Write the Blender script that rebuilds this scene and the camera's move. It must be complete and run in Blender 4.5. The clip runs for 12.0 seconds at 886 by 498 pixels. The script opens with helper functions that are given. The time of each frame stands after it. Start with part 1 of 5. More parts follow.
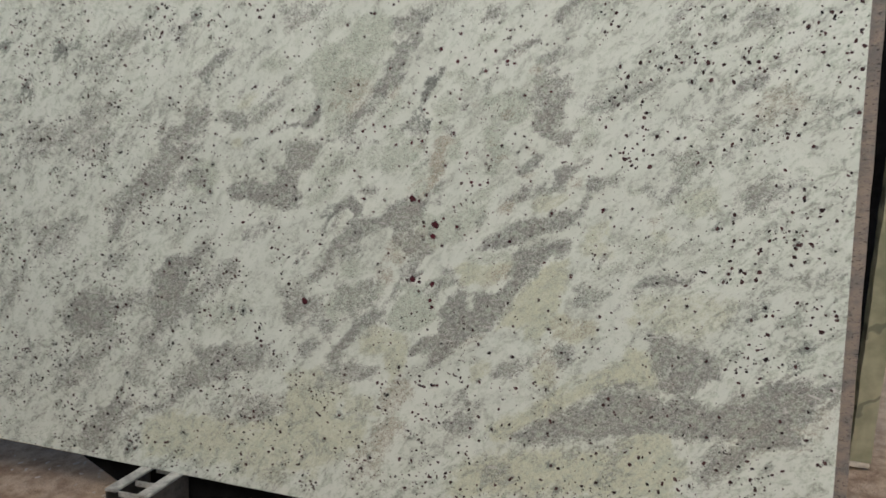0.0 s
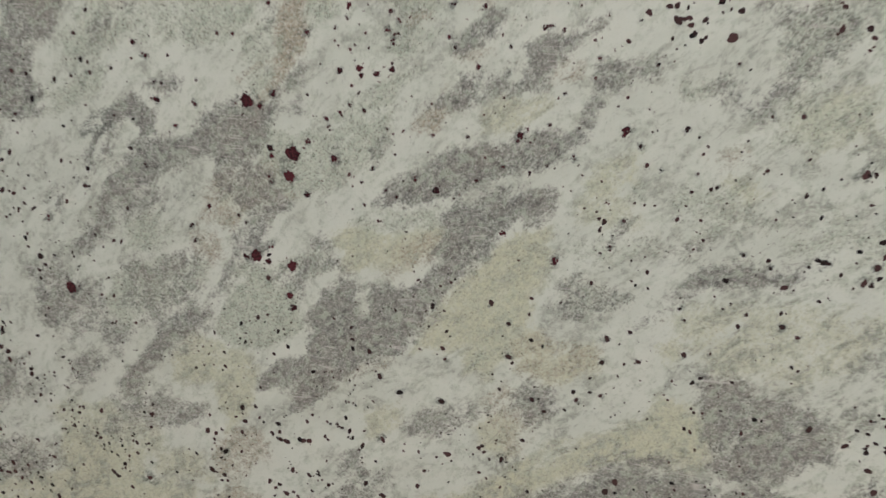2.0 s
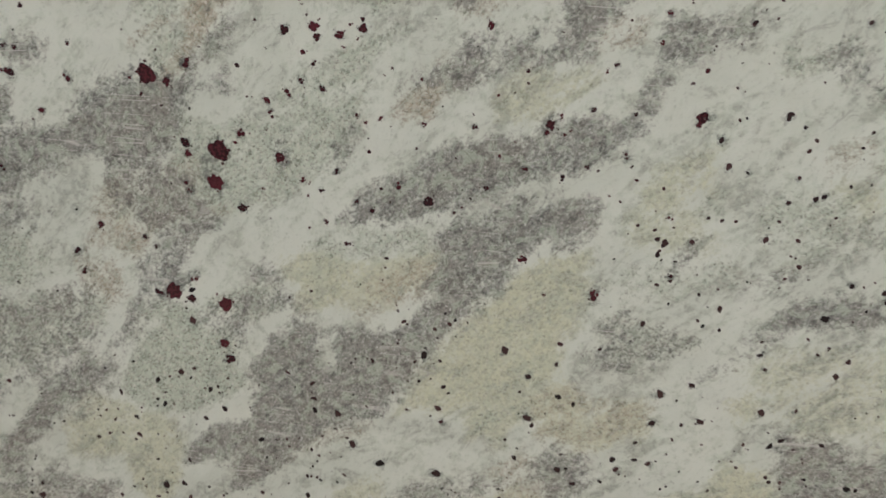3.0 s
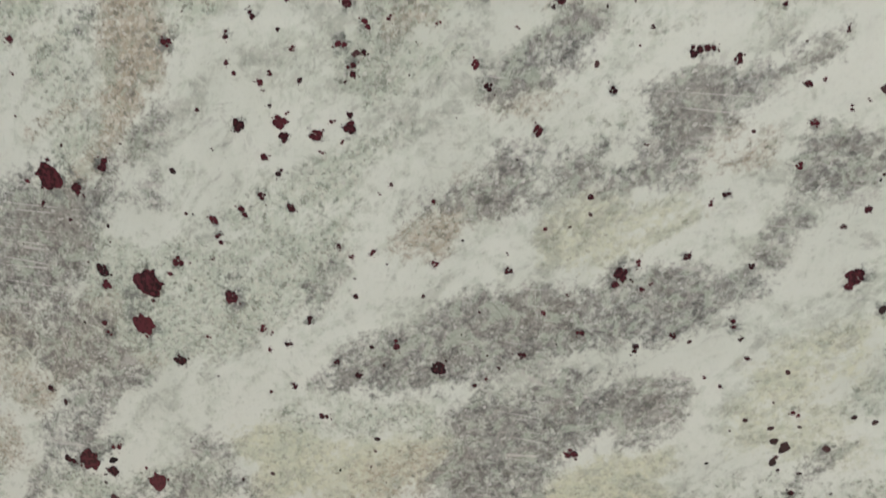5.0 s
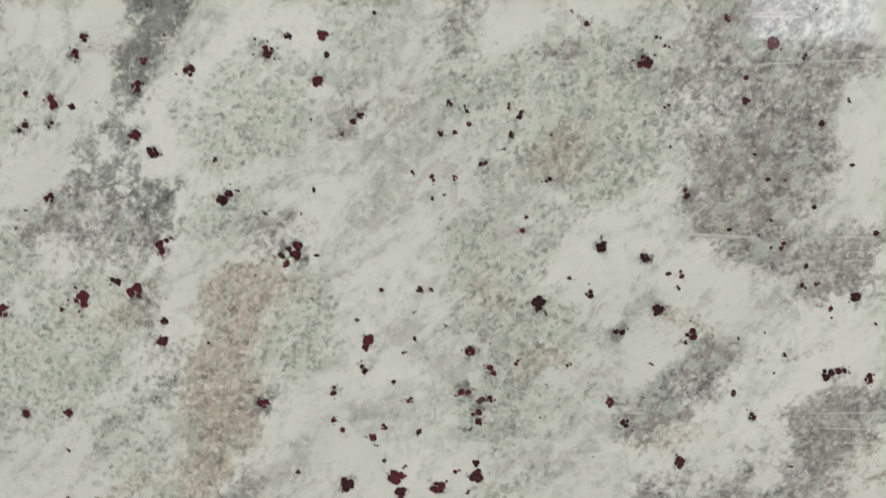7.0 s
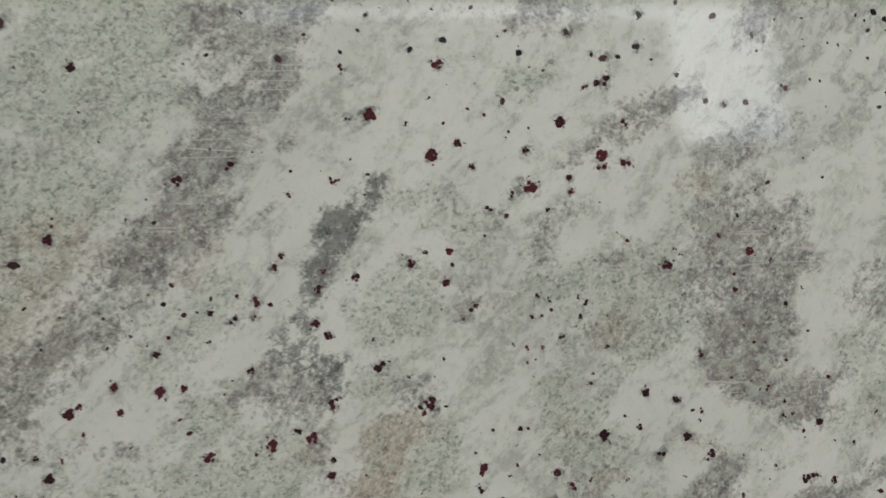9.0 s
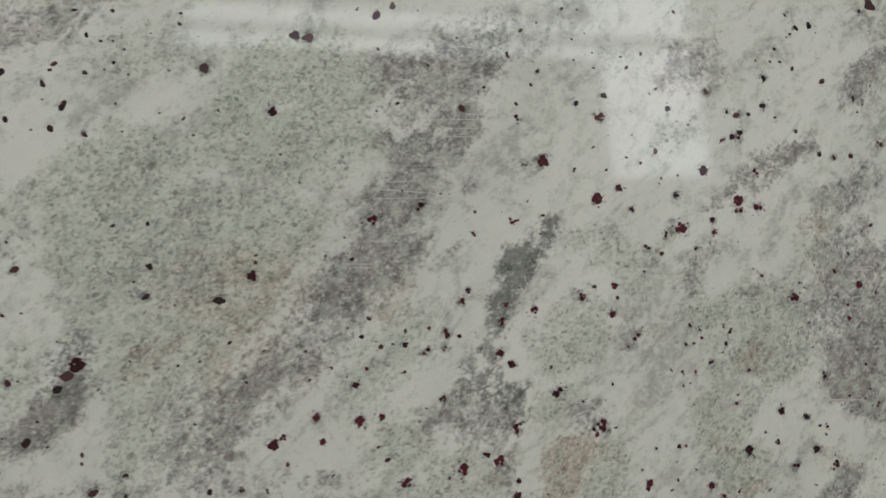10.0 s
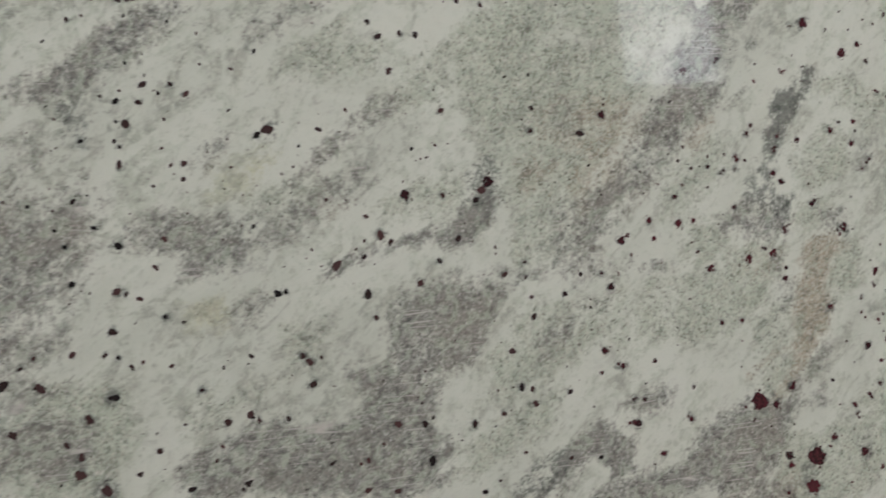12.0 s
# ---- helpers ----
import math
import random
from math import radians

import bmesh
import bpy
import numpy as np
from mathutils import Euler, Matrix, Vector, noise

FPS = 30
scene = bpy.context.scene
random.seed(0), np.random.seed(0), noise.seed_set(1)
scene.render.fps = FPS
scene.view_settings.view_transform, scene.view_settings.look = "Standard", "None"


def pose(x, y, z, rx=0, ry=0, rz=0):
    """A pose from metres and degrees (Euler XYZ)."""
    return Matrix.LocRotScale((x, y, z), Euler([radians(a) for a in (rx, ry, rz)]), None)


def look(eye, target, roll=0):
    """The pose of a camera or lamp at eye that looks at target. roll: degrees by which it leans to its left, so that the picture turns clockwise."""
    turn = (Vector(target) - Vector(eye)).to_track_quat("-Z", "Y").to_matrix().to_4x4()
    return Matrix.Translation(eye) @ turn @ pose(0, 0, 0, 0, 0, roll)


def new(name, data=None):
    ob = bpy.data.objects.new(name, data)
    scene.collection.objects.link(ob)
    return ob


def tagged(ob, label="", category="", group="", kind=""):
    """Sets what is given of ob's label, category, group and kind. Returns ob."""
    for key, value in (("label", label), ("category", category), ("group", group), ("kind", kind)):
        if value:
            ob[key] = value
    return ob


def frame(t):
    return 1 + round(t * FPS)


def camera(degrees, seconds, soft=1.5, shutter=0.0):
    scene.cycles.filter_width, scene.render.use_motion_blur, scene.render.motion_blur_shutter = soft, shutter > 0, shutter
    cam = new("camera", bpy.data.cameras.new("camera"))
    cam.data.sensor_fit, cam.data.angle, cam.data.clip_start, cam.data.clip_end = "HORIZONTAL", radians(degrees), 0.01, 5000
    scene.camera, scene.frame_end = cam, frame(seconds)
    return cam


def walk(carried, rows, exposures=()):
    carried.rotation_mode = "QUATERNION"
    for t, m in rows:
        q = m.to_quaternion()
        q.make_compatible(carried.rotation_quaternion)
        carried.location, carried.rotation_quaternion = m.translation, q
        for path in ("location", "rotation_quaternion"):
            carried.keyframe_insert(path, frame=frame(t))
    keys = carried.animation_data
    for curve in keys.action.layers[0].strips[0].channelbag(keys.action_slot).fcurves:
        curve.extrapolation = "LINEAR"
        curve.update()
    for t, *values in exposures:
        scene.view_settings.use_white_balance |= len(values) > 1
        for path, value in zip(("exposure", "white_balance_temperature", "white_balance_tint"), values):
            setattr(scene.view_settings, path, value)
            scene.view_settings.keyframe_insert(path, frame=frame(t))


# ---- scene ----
cam = camera(67.7, 12.0, 1.6, 0.3)
PATH = [
    (0, (0.386, -1.142, 0.057), (-0.159, 0.767, -0.187), 1.4),
    (0.5, (0.368, -0.979, 0.059), (-0.157, 0.928, -0.231), 2.0),
    (1, (0.34, -0.825, 0.059), (-0.114, 1.09, -0.299), 2.2),
    (1.5, (0.334, -0.695, 0.043), (-0.071, 1.22, -0.365), 2.2),
    (2, (0.317, -0.562, 0.044), (-0.107, 1.312, -0.511), 2.2),
    (2.5, (0.287, -0.468, 0.039), (-0.08, 1.387, -0.611), 3.0),
    (2.7, (0.263, -0.438, 0.042), (-0.023, 1.422, -0.635), 2.5),
    (4.3, (0.212, -0.285, 0.051), (0.064, 1.586, -0.642), 2.5),
    (4.5, (0.214, -0.274, 0.054), (0.017, 1.595, -0.63), 3.1),
    (5, (0.219, -0.259, 0.07), (-0.064, 1.625, -0.54), 3.6),
    (5.5, (0.214, -0.256, 0.089), (-0.103, 1.659, -0.394), 3.6),
    (6, (0.188, -0.245, 0.107), (-0.084, 1.698, -0.278), 2.2),
    (6.5, (0.16, -0.238, 0.126), (0.013, 1.739, -0.141), 1.1),
    (7, (0.129, -0.236, 0.14), (0.116, 1.755, -0.048), -0.5),
    (7.5, (0.102, -0.245, 0.158), (0.196, 1.75, 0.057), -2.1),
    (7.7, (0.095, -0.252, 0.167), (0.213, 1.744, 0.111), -2.4),
    (9.3, (0.029, -0.343, 0.184), (0.199, 1.646, 0.305), -1.3),
    (9.5, (0.001, -0.346, 0.187), (0.237, 1.634, 0.335), -1.6),
    (10, (-0.076, -0.343, 0.187), (0.3, 1.614, 0.349), -2.1),
    (10.5, (-0.133, -0.348, 0.182), (0.372, 1.583, 0.298), -3.8),
    (11, (-0.183, -0.371, 0.167), (0.316, 1.564, 0.243), -4.4),
    (11.5, (-0.24, -0.403, 0.145), (0.229, 1.541, 0.139), -3.9),
    (12, (-0.304, -0.407, 0.14), (0.099, 1.551, 0.06), -3.8),
]
# the slab stands leaning back by eight degrees; its own axes: x along, z up its face
SLAB = pose(0, 0, 0.72, -8)
walk(cam, [(t, SLAB @ look(eye, target, roll)) for t, eye, target, roll in PATH],
     [(0, 0.62, 6480, 10), (2.5, 0.55, 6530, 10), (4.5, 0.5, 6530, 10), (5, 0.79, 6430, 10), (5.5, 0.87, 6380, 10), (7.5, 0.86, 6360, 12), (9.5, 0.31, 6380, 11), (12, 0.44, 6460, 11)])

# ---- light ----
world = bpy.data.worlds.new("overcast_sky")
scene.world = world
world.use_nodes = True
wn = world.node_tree.nodes
sky = wn.new("ShaderNodeTexSky")
sky.sky_type, sky.sun_disc = "NISHITA", False
sky.sun_elevation, sky.sun_rotation = radians(52), radians(200)
sky.air_density, sky.dust_density, sky.ozone_density = 1.0, 4.0, 1.0
wn["Background"].inputs["Strength"].default_value = 0.15
world.node_tree.links.new(sky.outputs[0], wn["Background"].inputs["Color"])
sun = new("sun", bpy.data.lights.new("sun", "SUN"))
sun.data.energy, sun.data.angle, sun.data.color = 0.35, radians(30), (1.0, 0.97, 0.92)
sun.matrix_world = look((1.8, -4.2, 5.6), (0, 0, 0))


# ---- materials ----
class Nodes:
    """Short way to write a node material."""

    def __init__(self, name):
        self.mat = bpy.data.materials.new(name)
        self.mat.use_nodes = True
        self.tree = self.mat.node_tree
        self.bsdf = self.tree.nodes["Principled BSDF"]

    def node(self, kind, **given):
        n = self.tree.nodes.new("ShaderNode" + kind)
        for key, value in given.items():
            setattr(n, key, value)
        return n

    def put(self, socket, value):
        if hasattr(value, "is_output"):
            self.tree.links.new(value, socket)
        else:
            socket.default_value = value

    def math(self, op, a, b=0.0, c=0.0, clamp=False):
        n = self.node("Math", operation=op, use_clamp=clamp)
        for s, v in zip(n.inputs, (a, b, c)):
            self.put(s, v)
        return n.outputs[0]

    def step(self, value, low, high):
        n = self.node("MapRange", interpolation_type="SMOOTHSTEP")
        self.put(n.inputs[0], value)
        n.inputs[1].default_value, n.inputs[2].default_value = low, high
        return n.outputs[0]

    def mix(self, factor, a, b):
        n = self.node("Mix", data_type="RGBA")
        self.put(n.inputs[0], factor)
        self.put(n.inputs[6], a)
        self.put(n.inputs[7], b)
        return n.outputs[2]

    def where(self, turn=(0, 0, 0), scale=(1, 1, 1)):
        m = self.node("Mapping")
        self.tree.links.new(self.node("TexCoord").outputs["Object"], m.inputs[0])
        m.inputs["Rotation"].default_value = [radians(a) for a in turn]
        m.inputs["Scale"].default_value = scale
        return m.outputs[0]

    def noise(self, scale, detail=3.0, rough=0.55, at=None, bend=0.0):
        n = self.node("TexNoise")
        self.tree.links.new(at or self.where(), n.inputs["Vector"])
        for key, v in (("Scale", scale), ("Detail", detail), ("Roughness", rough), ("Distortion", bend)):
            n.inputs[key].default_value = v
        return n.outputs["Fac"]

    def cells(self, scale, at=None, out="Distance", feature="F1"):
        n = self.node("TexVoronoi", feature=feature)
        self.tree.links.new(at or self.where(), n.inputs["Vector"])
        n.inputs["Scale"].default_value = scale
        return n.outputs[out]

    def attribute(self, name):
        return self.node("Attribute", attribute_name=name).outputs["Fac"]

    def bump(self, height, strength=0.3, depth=0.002):
        n = self.node("Bump")
        n.inputs["Strength"].default_value, n.inputs["Distance"].default_value = strength, depth
        self.put(n.inputs["Height"], height)
        self.put(self.bsdf.inputs["Normal"], n.outputs[0])

    def done(self, colour, rough=0.6, metal=0.0):
        self.put(self.bsdf.inputs["Base Color"], colour)
        self.put(self.bsdf.inputs["Roughness"], rough)
        self.put(self.bsdf.inputs["Metallic"], metal)
        return self.mat


def rgb(r, g, b):
    return (r, g, b, 1.0)


def polished_granite():
    n = Nodes("polished_granite")

    def along(stretch):
        """Coordinates stretched along the veins, which climb at about forty degrees."""
        m = n.node("Mapping", vector_type="TEXTURE")
        n.tree.links.new(n.node("TexCoord").outputs["Object"], m.inputs[0])
        m.inputs["Rotation"].default_value = (0, radians(-43), 0)
        m.inputs["Scale"].default_value = (stretch, 1, 1)
        return m.outputs[0]

    streak = along(1.8)
    grainy = along(1.2)
    broad = n.noise(14, 4, 0.6, streak, 1.2)
    mid = n.noise(48, 5, 0.68, streak, 1.0)
    small = n.noise(170, 4, 0.7, grainy, 0.5)
    fine = n.noise(430, 3, 0.7, grainy)
    dust = n.noise(1000, 3, 0.7)
    cells = n.node("SeparateColor")
    n.put(cells.inputs[0], n.cells(620, out="Color"))
    # crystals two to four millimetres across, with bent borders
    bent = n.node("VectorMath", operation="MULTIPLY_ADD")
    shove = n.node("TexNoise")
    n.tree.links.new(n.where(), shove.inputs["Vector"])
    shove.inputs["Scale"].default_value, shove.inputs["Detail"].default_value = 600, 3
    n.put(bent.inputs[0], shove.outputs["Color"])
    bent.inputs[1].default_value = (0.0028, 0.0028, 0.0028)
    n.put(bent.inputs[2], grainy)
    crystal = n.node("SeparateColor")
    n.put(crystal.inputs[0], n.cells(640, bent.outputs[0], out="Color"))

    def centred(v, k):
        return n.math("MULTIPLY", n.math("SUBTRACT", v, 0.5), k)

    ragged = n.math("ADD", n.math("ADD", centred(mid, 1.9), centred(small, 1.5)), n.math("ADD", n.math("ADD", centred(fine, 1.5), centred(crystal.outputs[2], 0.28)), centred(broad, 0.5)))

    def edge(name, soft=0.16, rag=1.0):
        """A zone whose border breaks up along the streaks and the crystals."""
        v = n.attribute(name)
        loose = n.step(v, 0.0, 0.25)
        v = n.math("ADD", v, n.math("MULTIPLY", n.math("MULTIPLY", ragged, rag), loose))
        return n.step(v, 0.5 - soft, 0.5 + soft)

    white = n.mix(n.step(broad, 0.38, 0.66), rgb(0.725, 0.77, 0.685), rgb(0.64, 0.69, 0.603))
    white = n.mix(n.math("MULTIPLY", n.step(small, 0.5, 0.75), 0.45), white, rgb(0.765, 0.805, 0.73))
    white = n.mix(n.math("MULTIPLY", n.step(dust, 0.55, 0.72), 0.22), white, rgb(0.45, 0.49, 0.42))
    cream = n.mix(n.step(fine, 0.4, 0.62), rgb(0.56, 0.585, 0.41), rgb(0.665, 0.69, 0.51))
    col = n.mix(n.math("MULTIPLY", edge("cream", 0.4, 0.9), 0.88), white, cream)
    # faint green-grey clouds with grains in them, all over the stone
    rock = n.noise(140, 8, 0.8, along(1.25), 0.4)
    grit = n.math("ADD", n.math("MULTIPLY", rock, 0.75), n.math("MULTIPLY", dust, 0.25))
    grain = n.step(n.math("ADD", grit, n.math("MULTIPLY", cells.outputs[0], 0.05)), 0.37, 0.57)
    green = n.mix(grain, rgb(0.29, 0.338, 0.268), rgb(0.545, 0.625, 0.51))
    cloud = n.math("MULTIPLY", n.step(n.math("ADD", n.math("MULTIPLY", mid, 0.6), n.math("MULTIPLY", small, 0.4)), 0.47, 0.58), n.math("ADD", 0.12, n.math("MULTIPLY", n.attribute("wild"), 0.62)))
    col = n.mix(n.math("MAXIMUM", n.math("MULTIPLY", edge("green", 0.45), 0.85), cloud), col, green)
    tan = n.mix(grain, rgb(0.28, 0.24, 0.18), rgb(0.47, 0.43, 0.335))
    col = n.mix(n.math("MULTIPLY", edge("tan", 0.4), 0.95), col, tan)
    lumps = n.math("MAXIMUM", edge("green", 0.5), edge("tan", 0.5))
    lumps = n.math("MAXIMUM", lumps, n.math("MULTIPLY", edge("cream", 0.5), 0.5))
    col = n.mix(n.math("MULTIPLY", n.math("MULTIPLY", n.step(crystal.outputs[0], 0.70, 0.74), lumps), 0.55), col, rgb(0.68, 0.70, 0.60))
    col = n.mix(n.math("MULTIPLY", n.math("MULTIPLY", n.step(crystal.outputs[1], 0.82, 0.86), lumps), 0.5), col, rgb(0.27, 0.28, 0.21))
    chunks = n.noise(260, 5, 0.72, along(1.2), 1.5)
    col = n.mix(n.math("MULTIPLY", n.math("MULTIPLY", n.step(chunks, 0.58, 0.66), lumps), 0.5), col, rgb(0.20, 0.20, 0.145))
    col = n.mix(n.math("MULTIPLY", n.math("MULTIPLY", n.step(chunks, 0.42, 0.34), lumps), 0.6), col, rgb(0.66, 0.69, 0.585))
    col = n.mix(n.math("MULTIPLY", n.math("MULTIPLY", n.step(crystal.outputs[2], 0.90, 0.93), lumps), 0.5), col, rgb(0.13, 0.145, 0.115))
    # smoky quartz: grey, with glassy pale and dark grains
    quartz = n.mix(n.step(grit, 0.40, 0.62), rgb(0.105, 0.111, 0.102), rgb(0.365, 0.382, 0.346))
    quartz = n.mix(n.math("MULTIPLY", n.step(mid, 0.42, 0.62), 0.5), quartz, rgb(0.36, 0.357, 0.315))
    quartz = n.mix(n.math("MULTIPLY", n.step(n.noise(22, 3, 0.6, streak), 0.48, 0.62), 0.22), quartz, rgb(0.315, 0.282, 0.232))
    quartz = n.mix(n.math("MULTIPLY", n.step(cells.outputs[1], 0.86, 0.94), 0.28), quartz, rgb(0.60, 0.60, 0.57))
    quartz = n.mix(n.math("MULTIPLY", n.step(crystal.outputs[1], 0.75, 0.80), 0.4), quartz, rgb(0.13, 0.13, 0.12))
    quartz = n.mix(n.math("MULTIPLY", n.step(crystal.outputs[0], 0.80, 0.84), 0.35), quartz, rgb(0.50, 0.48, 0.43))
    veil = n.math("MULTIPLY", n.step(n.math("ADD", n.math("MULTIPLY", broad, 0.45), n.math("MULTIPLY", mid, 0.55)), 0.505, 0.585), n.attribute("wild"))
    veil = n.math("MULTIPLY", veil, n.step(small, 0.40, 0.55))
    wisp = n.noise(85, 6, 0.75, along(1.9), 1.0)
    wisp = n.math("MULTIPLY", n.step(wisp, 0.55, 0.64), n.math("MULTIPLY", n.step(broad, 0.40, 0.55), n.math("ADD", 0.02, n.math("MULTIPLY", n.attribute("wild"), 0.85))))
    veil = n.math("MAXIMUM", veil, wisp)
    grey = n.math("MAXIMUM", edge("grey", 0.42), n.math("MULTIPLY", veil, 0.8))
    col = n.mix(n.math("MULTIPLY", grey, n.math("ADD", 0.80, n.math("MULTIPLY", n.step(small, 0.35, 0.6), 0.2))), col, quartz)
    # fine dark flecks, and glints painted as pale dots, wherever the stone is not plain white feldspar
    busy = n.math("MAXIMUM", n.math("MAXIMUM", lumps, grey), n.math("ADD", 0.1, n.math("MULTIPLY", cloud, 0.9)), clamp=True)
    mottle, stain = n.noise(105, 5, 0.65, along(1.3), 1.2), n.noise(130, 5, 0.65, n.where((0, 31, 0)), 1.2)
    col = n.mix(n.math("MULTIPLY", n.math("MULTIPLY", n.step(mottle, 0.52, 0.58), busy), 0.55), col, rgb(0.515, 0.59, 0.48))
    col = n.mix(n.math("MULTIPLY", n.math("MULTIPLY", n.step(stain, 0.56, 0.63), busy), 0.4), col, rgb(0.185, 0.187, 0.152))
    twist = n.node("VectorMath", operation="MULTIPLY_ADD")
    n.put(twist.inputs[0], shove.outputs["Color"])
    twist.inputs[1].default_value = (0.0016, 0.0016, 0.0016)
    n.put(twist.inputs[2], along(1.25))
    fleck = n.node("SeparateColor")
    n.put(fleck.inputs[0], n.cells(880, twist.outputs[0], out="Color"))
    col = n.mix(n.math("MULTIPLY", n.math("MULTIPLY", n.step(fleck.outputs[0], 0.88, 0.93), busy), 0.42), col, rgb(0.13, 0.135, 0.105))
    col = n.mix(n.math("MULTIPLY", n.math("MULTIPLY", n.step(fleck.outputs[1], 0.86, 0.92), busy), 0.26), col, rgb(0.66, 0.675, 0.60))
    col = n.mix(n.math("MULTIPLY", n.math("MULTIPLY", n.step(fleck.outputs[2], 0.97, 0.985), busy), 0.45), col, rgb(0.82, 0.82, 0.78))
    dark = n.mix(grain, rgb(0.03, 0.036, 0.03), rgb(0.23, 0.25, 0.225))
    col = n.mix(n.math("MULTIPLY", edge("dark", 0.32), 0.88), col, dark)
    # hairline scratches from the polishing line
    hair = n.cells(9, n.where((0, 4, 0), (0.5, 1, 14)), feature="DISTANCE_TO_EDGE")
    lines = n.math("MULTIPLY", n.step(hair, 0.035, 0.0), n.step(n.noise(30, 2), 0.52, 0.62))
    col = n.mix(n.math("MULTIPLY", n.math("MULTIPLY", lines, grey), 0.8), col, rgb(0.66, 0.65, 0.61))
    n.bump(fine, 0.02, 0.0003)
    n.bsdf.inputs["IOR"].default_value = 1.62
    return n.done(col, n.math("ADD", 0.038, n.math("MULTIPLY", broad, 0.045)))


def plain(name, dark, light, scale, rough=0.7, metal=0.0, bump=0.3, depth=0.002, bend=0.0):
    n = Nodes(name)
    big, small = n.noise(scale, 4, 0.6, bend=bend), n.noise(scale * 9, 3, 0.65)
    v = n.math("ADD", n.math("MULTIPLY", big, 0.65), n.math("MULTIPLY", small, 0.35))
    n.bump(small, bump, depth)
    return n.done(n.mix(n.step(v, 0.35, 0.66), dark, light), n.math("ADD", rough - 0.08, n.math("MULTIPLY", small, 0.16)), metal)


def sawn_granite():
    n = Nodes("sawn_granite_back")
    rough = n.noise(26, 5, 0.7, n.where((0, 0, 0), (1, 1, 1.6)))
    small = n.noise(240, 4, 0.75, n.where((0, 8, 0), (0.6, 1, 1.4)))
    col = n.mix(n.step(rough, 0.35, 0.65), rgb(0.19, 0.175, 0.157), rgb(0.315, 0.255, 0.20))
    col = n.mix(n.step(small, 0.57, 0.64), col, rgb(0.03, 0.026, 0.026))
    col = n.mix(n.math("MULTIPLY", n.step(n.noise(900, 2), 0.6, 0.7), 0.5), col, rgb(0.42, 0.37, 0.31))
    n.bump(small, 0.6, 0.003)
    return n.done(col, 0.85)


def dirt():
    n = Nodes("packed_dirt")
    big, mid, small = n.noise(3, 4, 0.6), n.noise(22, 5, 0.65), n.noise(140, 4, 0.7)
    col = n.mix(n.step(mid, 0.35, 0.66), rgb(0.26, 0.175, 0.105), rgb(0.52, 0.395, 0.265))
    col = n.mix(n.math("MULTIPLY", n.step(big, 0.45, 0.6), 0.5), col, rgb(0.56, 0.45, 0.32))
    col = n.mix(n.math("MULTIPLY", n.step(small, 0.6, 0.72), 0.7), col, rgb(0.62, 0.56, 0.46))
    n.bump(n.math("ADD", mid, n.math("MULTIPLY", small, 0.6)), 1.0, 0.016)
    return n.done(col, 0.9)


def onyx():
    n = Nodes("green_onyx")
    w = n.node("TexWave", bands_direction="Z")
    n.put(w.inputs["Vector"], n.where((0, 22, 0), (1, 1, 1)))
    for key, v in (("Scale", 1.3), ("Distortion", 14.0), ("Detail", 4.0), ("Detail Scale", 2.5)):
        w.inputs[key].default_value = v
    col = n.mix(n.step(n.noise(14, 4), 0.35, 0.65), rgb(0.24, 0.235, 0.15), rgb(0.37, 0.345, 0.225))
    col = n.mix(n.math("MULTIPLY", n.step(w.outputs["Fac"], 0.96, 0.995), 0.6), col, rgb(0.10, 0.10, 0.075))
    return n.done(col, 0.15)


def garnet_red():
    n = Nodes("garnet")
    info = n.node("ObjectInfo").outputs["Random"]
    v = n.math("ADD", n.math("MULTIPLY", n.noise(3.6, 4, 0.7), 1.25), n.math("MULTIPLY", info, 0.22))
    col = n.mix(n.step(v, 0.60, 0.86), rgb(0.030, 0.018, 0.019), rgb(0.110, 0.030, 0.036))
    return n.done(col, 0.12)


def biotite():
    n = Nodes("black_mica")
    rnd = n.node("NewGeometry").outputs["Random Per Island"]
    col = n.mix(rnd, rgb(0.018, 0.017, 0.017), rgb(0.095, 0.052, 0.05))
    return n.done(col, 0.15)


GRANITE, SAWN, DIRT, ONYX = polished_granite(), sawn_granite(), dirt(), onyx()
GARNET, MICA = garnet_red(), biotite()
STEEL = plain("galvanised_steel", rgb(0.24, 0.235, 0.21), rgb(0.62, 0.62, 0.56), 30, 0.5, 0.3, 0.2)
# darker steel for the channel's webs than for its flanges
WEB = plain("dark_steel", rgb(0.05, 0.046, 0.04), rgb(0.13, 0.115, 0.095), 22, 0.7, 0.2)
# dark steel of the rails; also deep shade under and beyond the slab
BLACK = plain("black_rails_and_shade", rgb(0.004, 0.004, 0.004), rgb(0.010, 0.010, 0.010), 20, 0.85, 0.0, 0.1)
PLASTER = plain("grey_cement_render", rgb(0.07, 0.068, 0.062), rgb(0.12, 0.115, 0.105), 3, 0.9)
PALE = plain("pale_resin_edge", rgb(0.44, 0.385, 0.30), rgb(0.64, 0.57, 0.46), 60, 0.6)
# hardly any specular, so that the imitated shade stays black
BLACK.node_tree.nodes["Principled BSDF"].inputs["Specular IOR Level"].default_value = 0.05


# ---- building helpers ----
def part(name, bm, material, parent=None, label=""):
    mesh = bpy.data.meshes.new(name)
    bm.to_mesh(mesh)
    bm.free()
    mesh.materials.append(material)
    ob = new(name, mesh)
    ob.parent = parent
    return tagged(ob, label)


def empty(name, m, label, category, group="", kind=""):
    ob = new(name)
    ob.matrix_world = m
    return tagged(ob, label, category, group, kind)


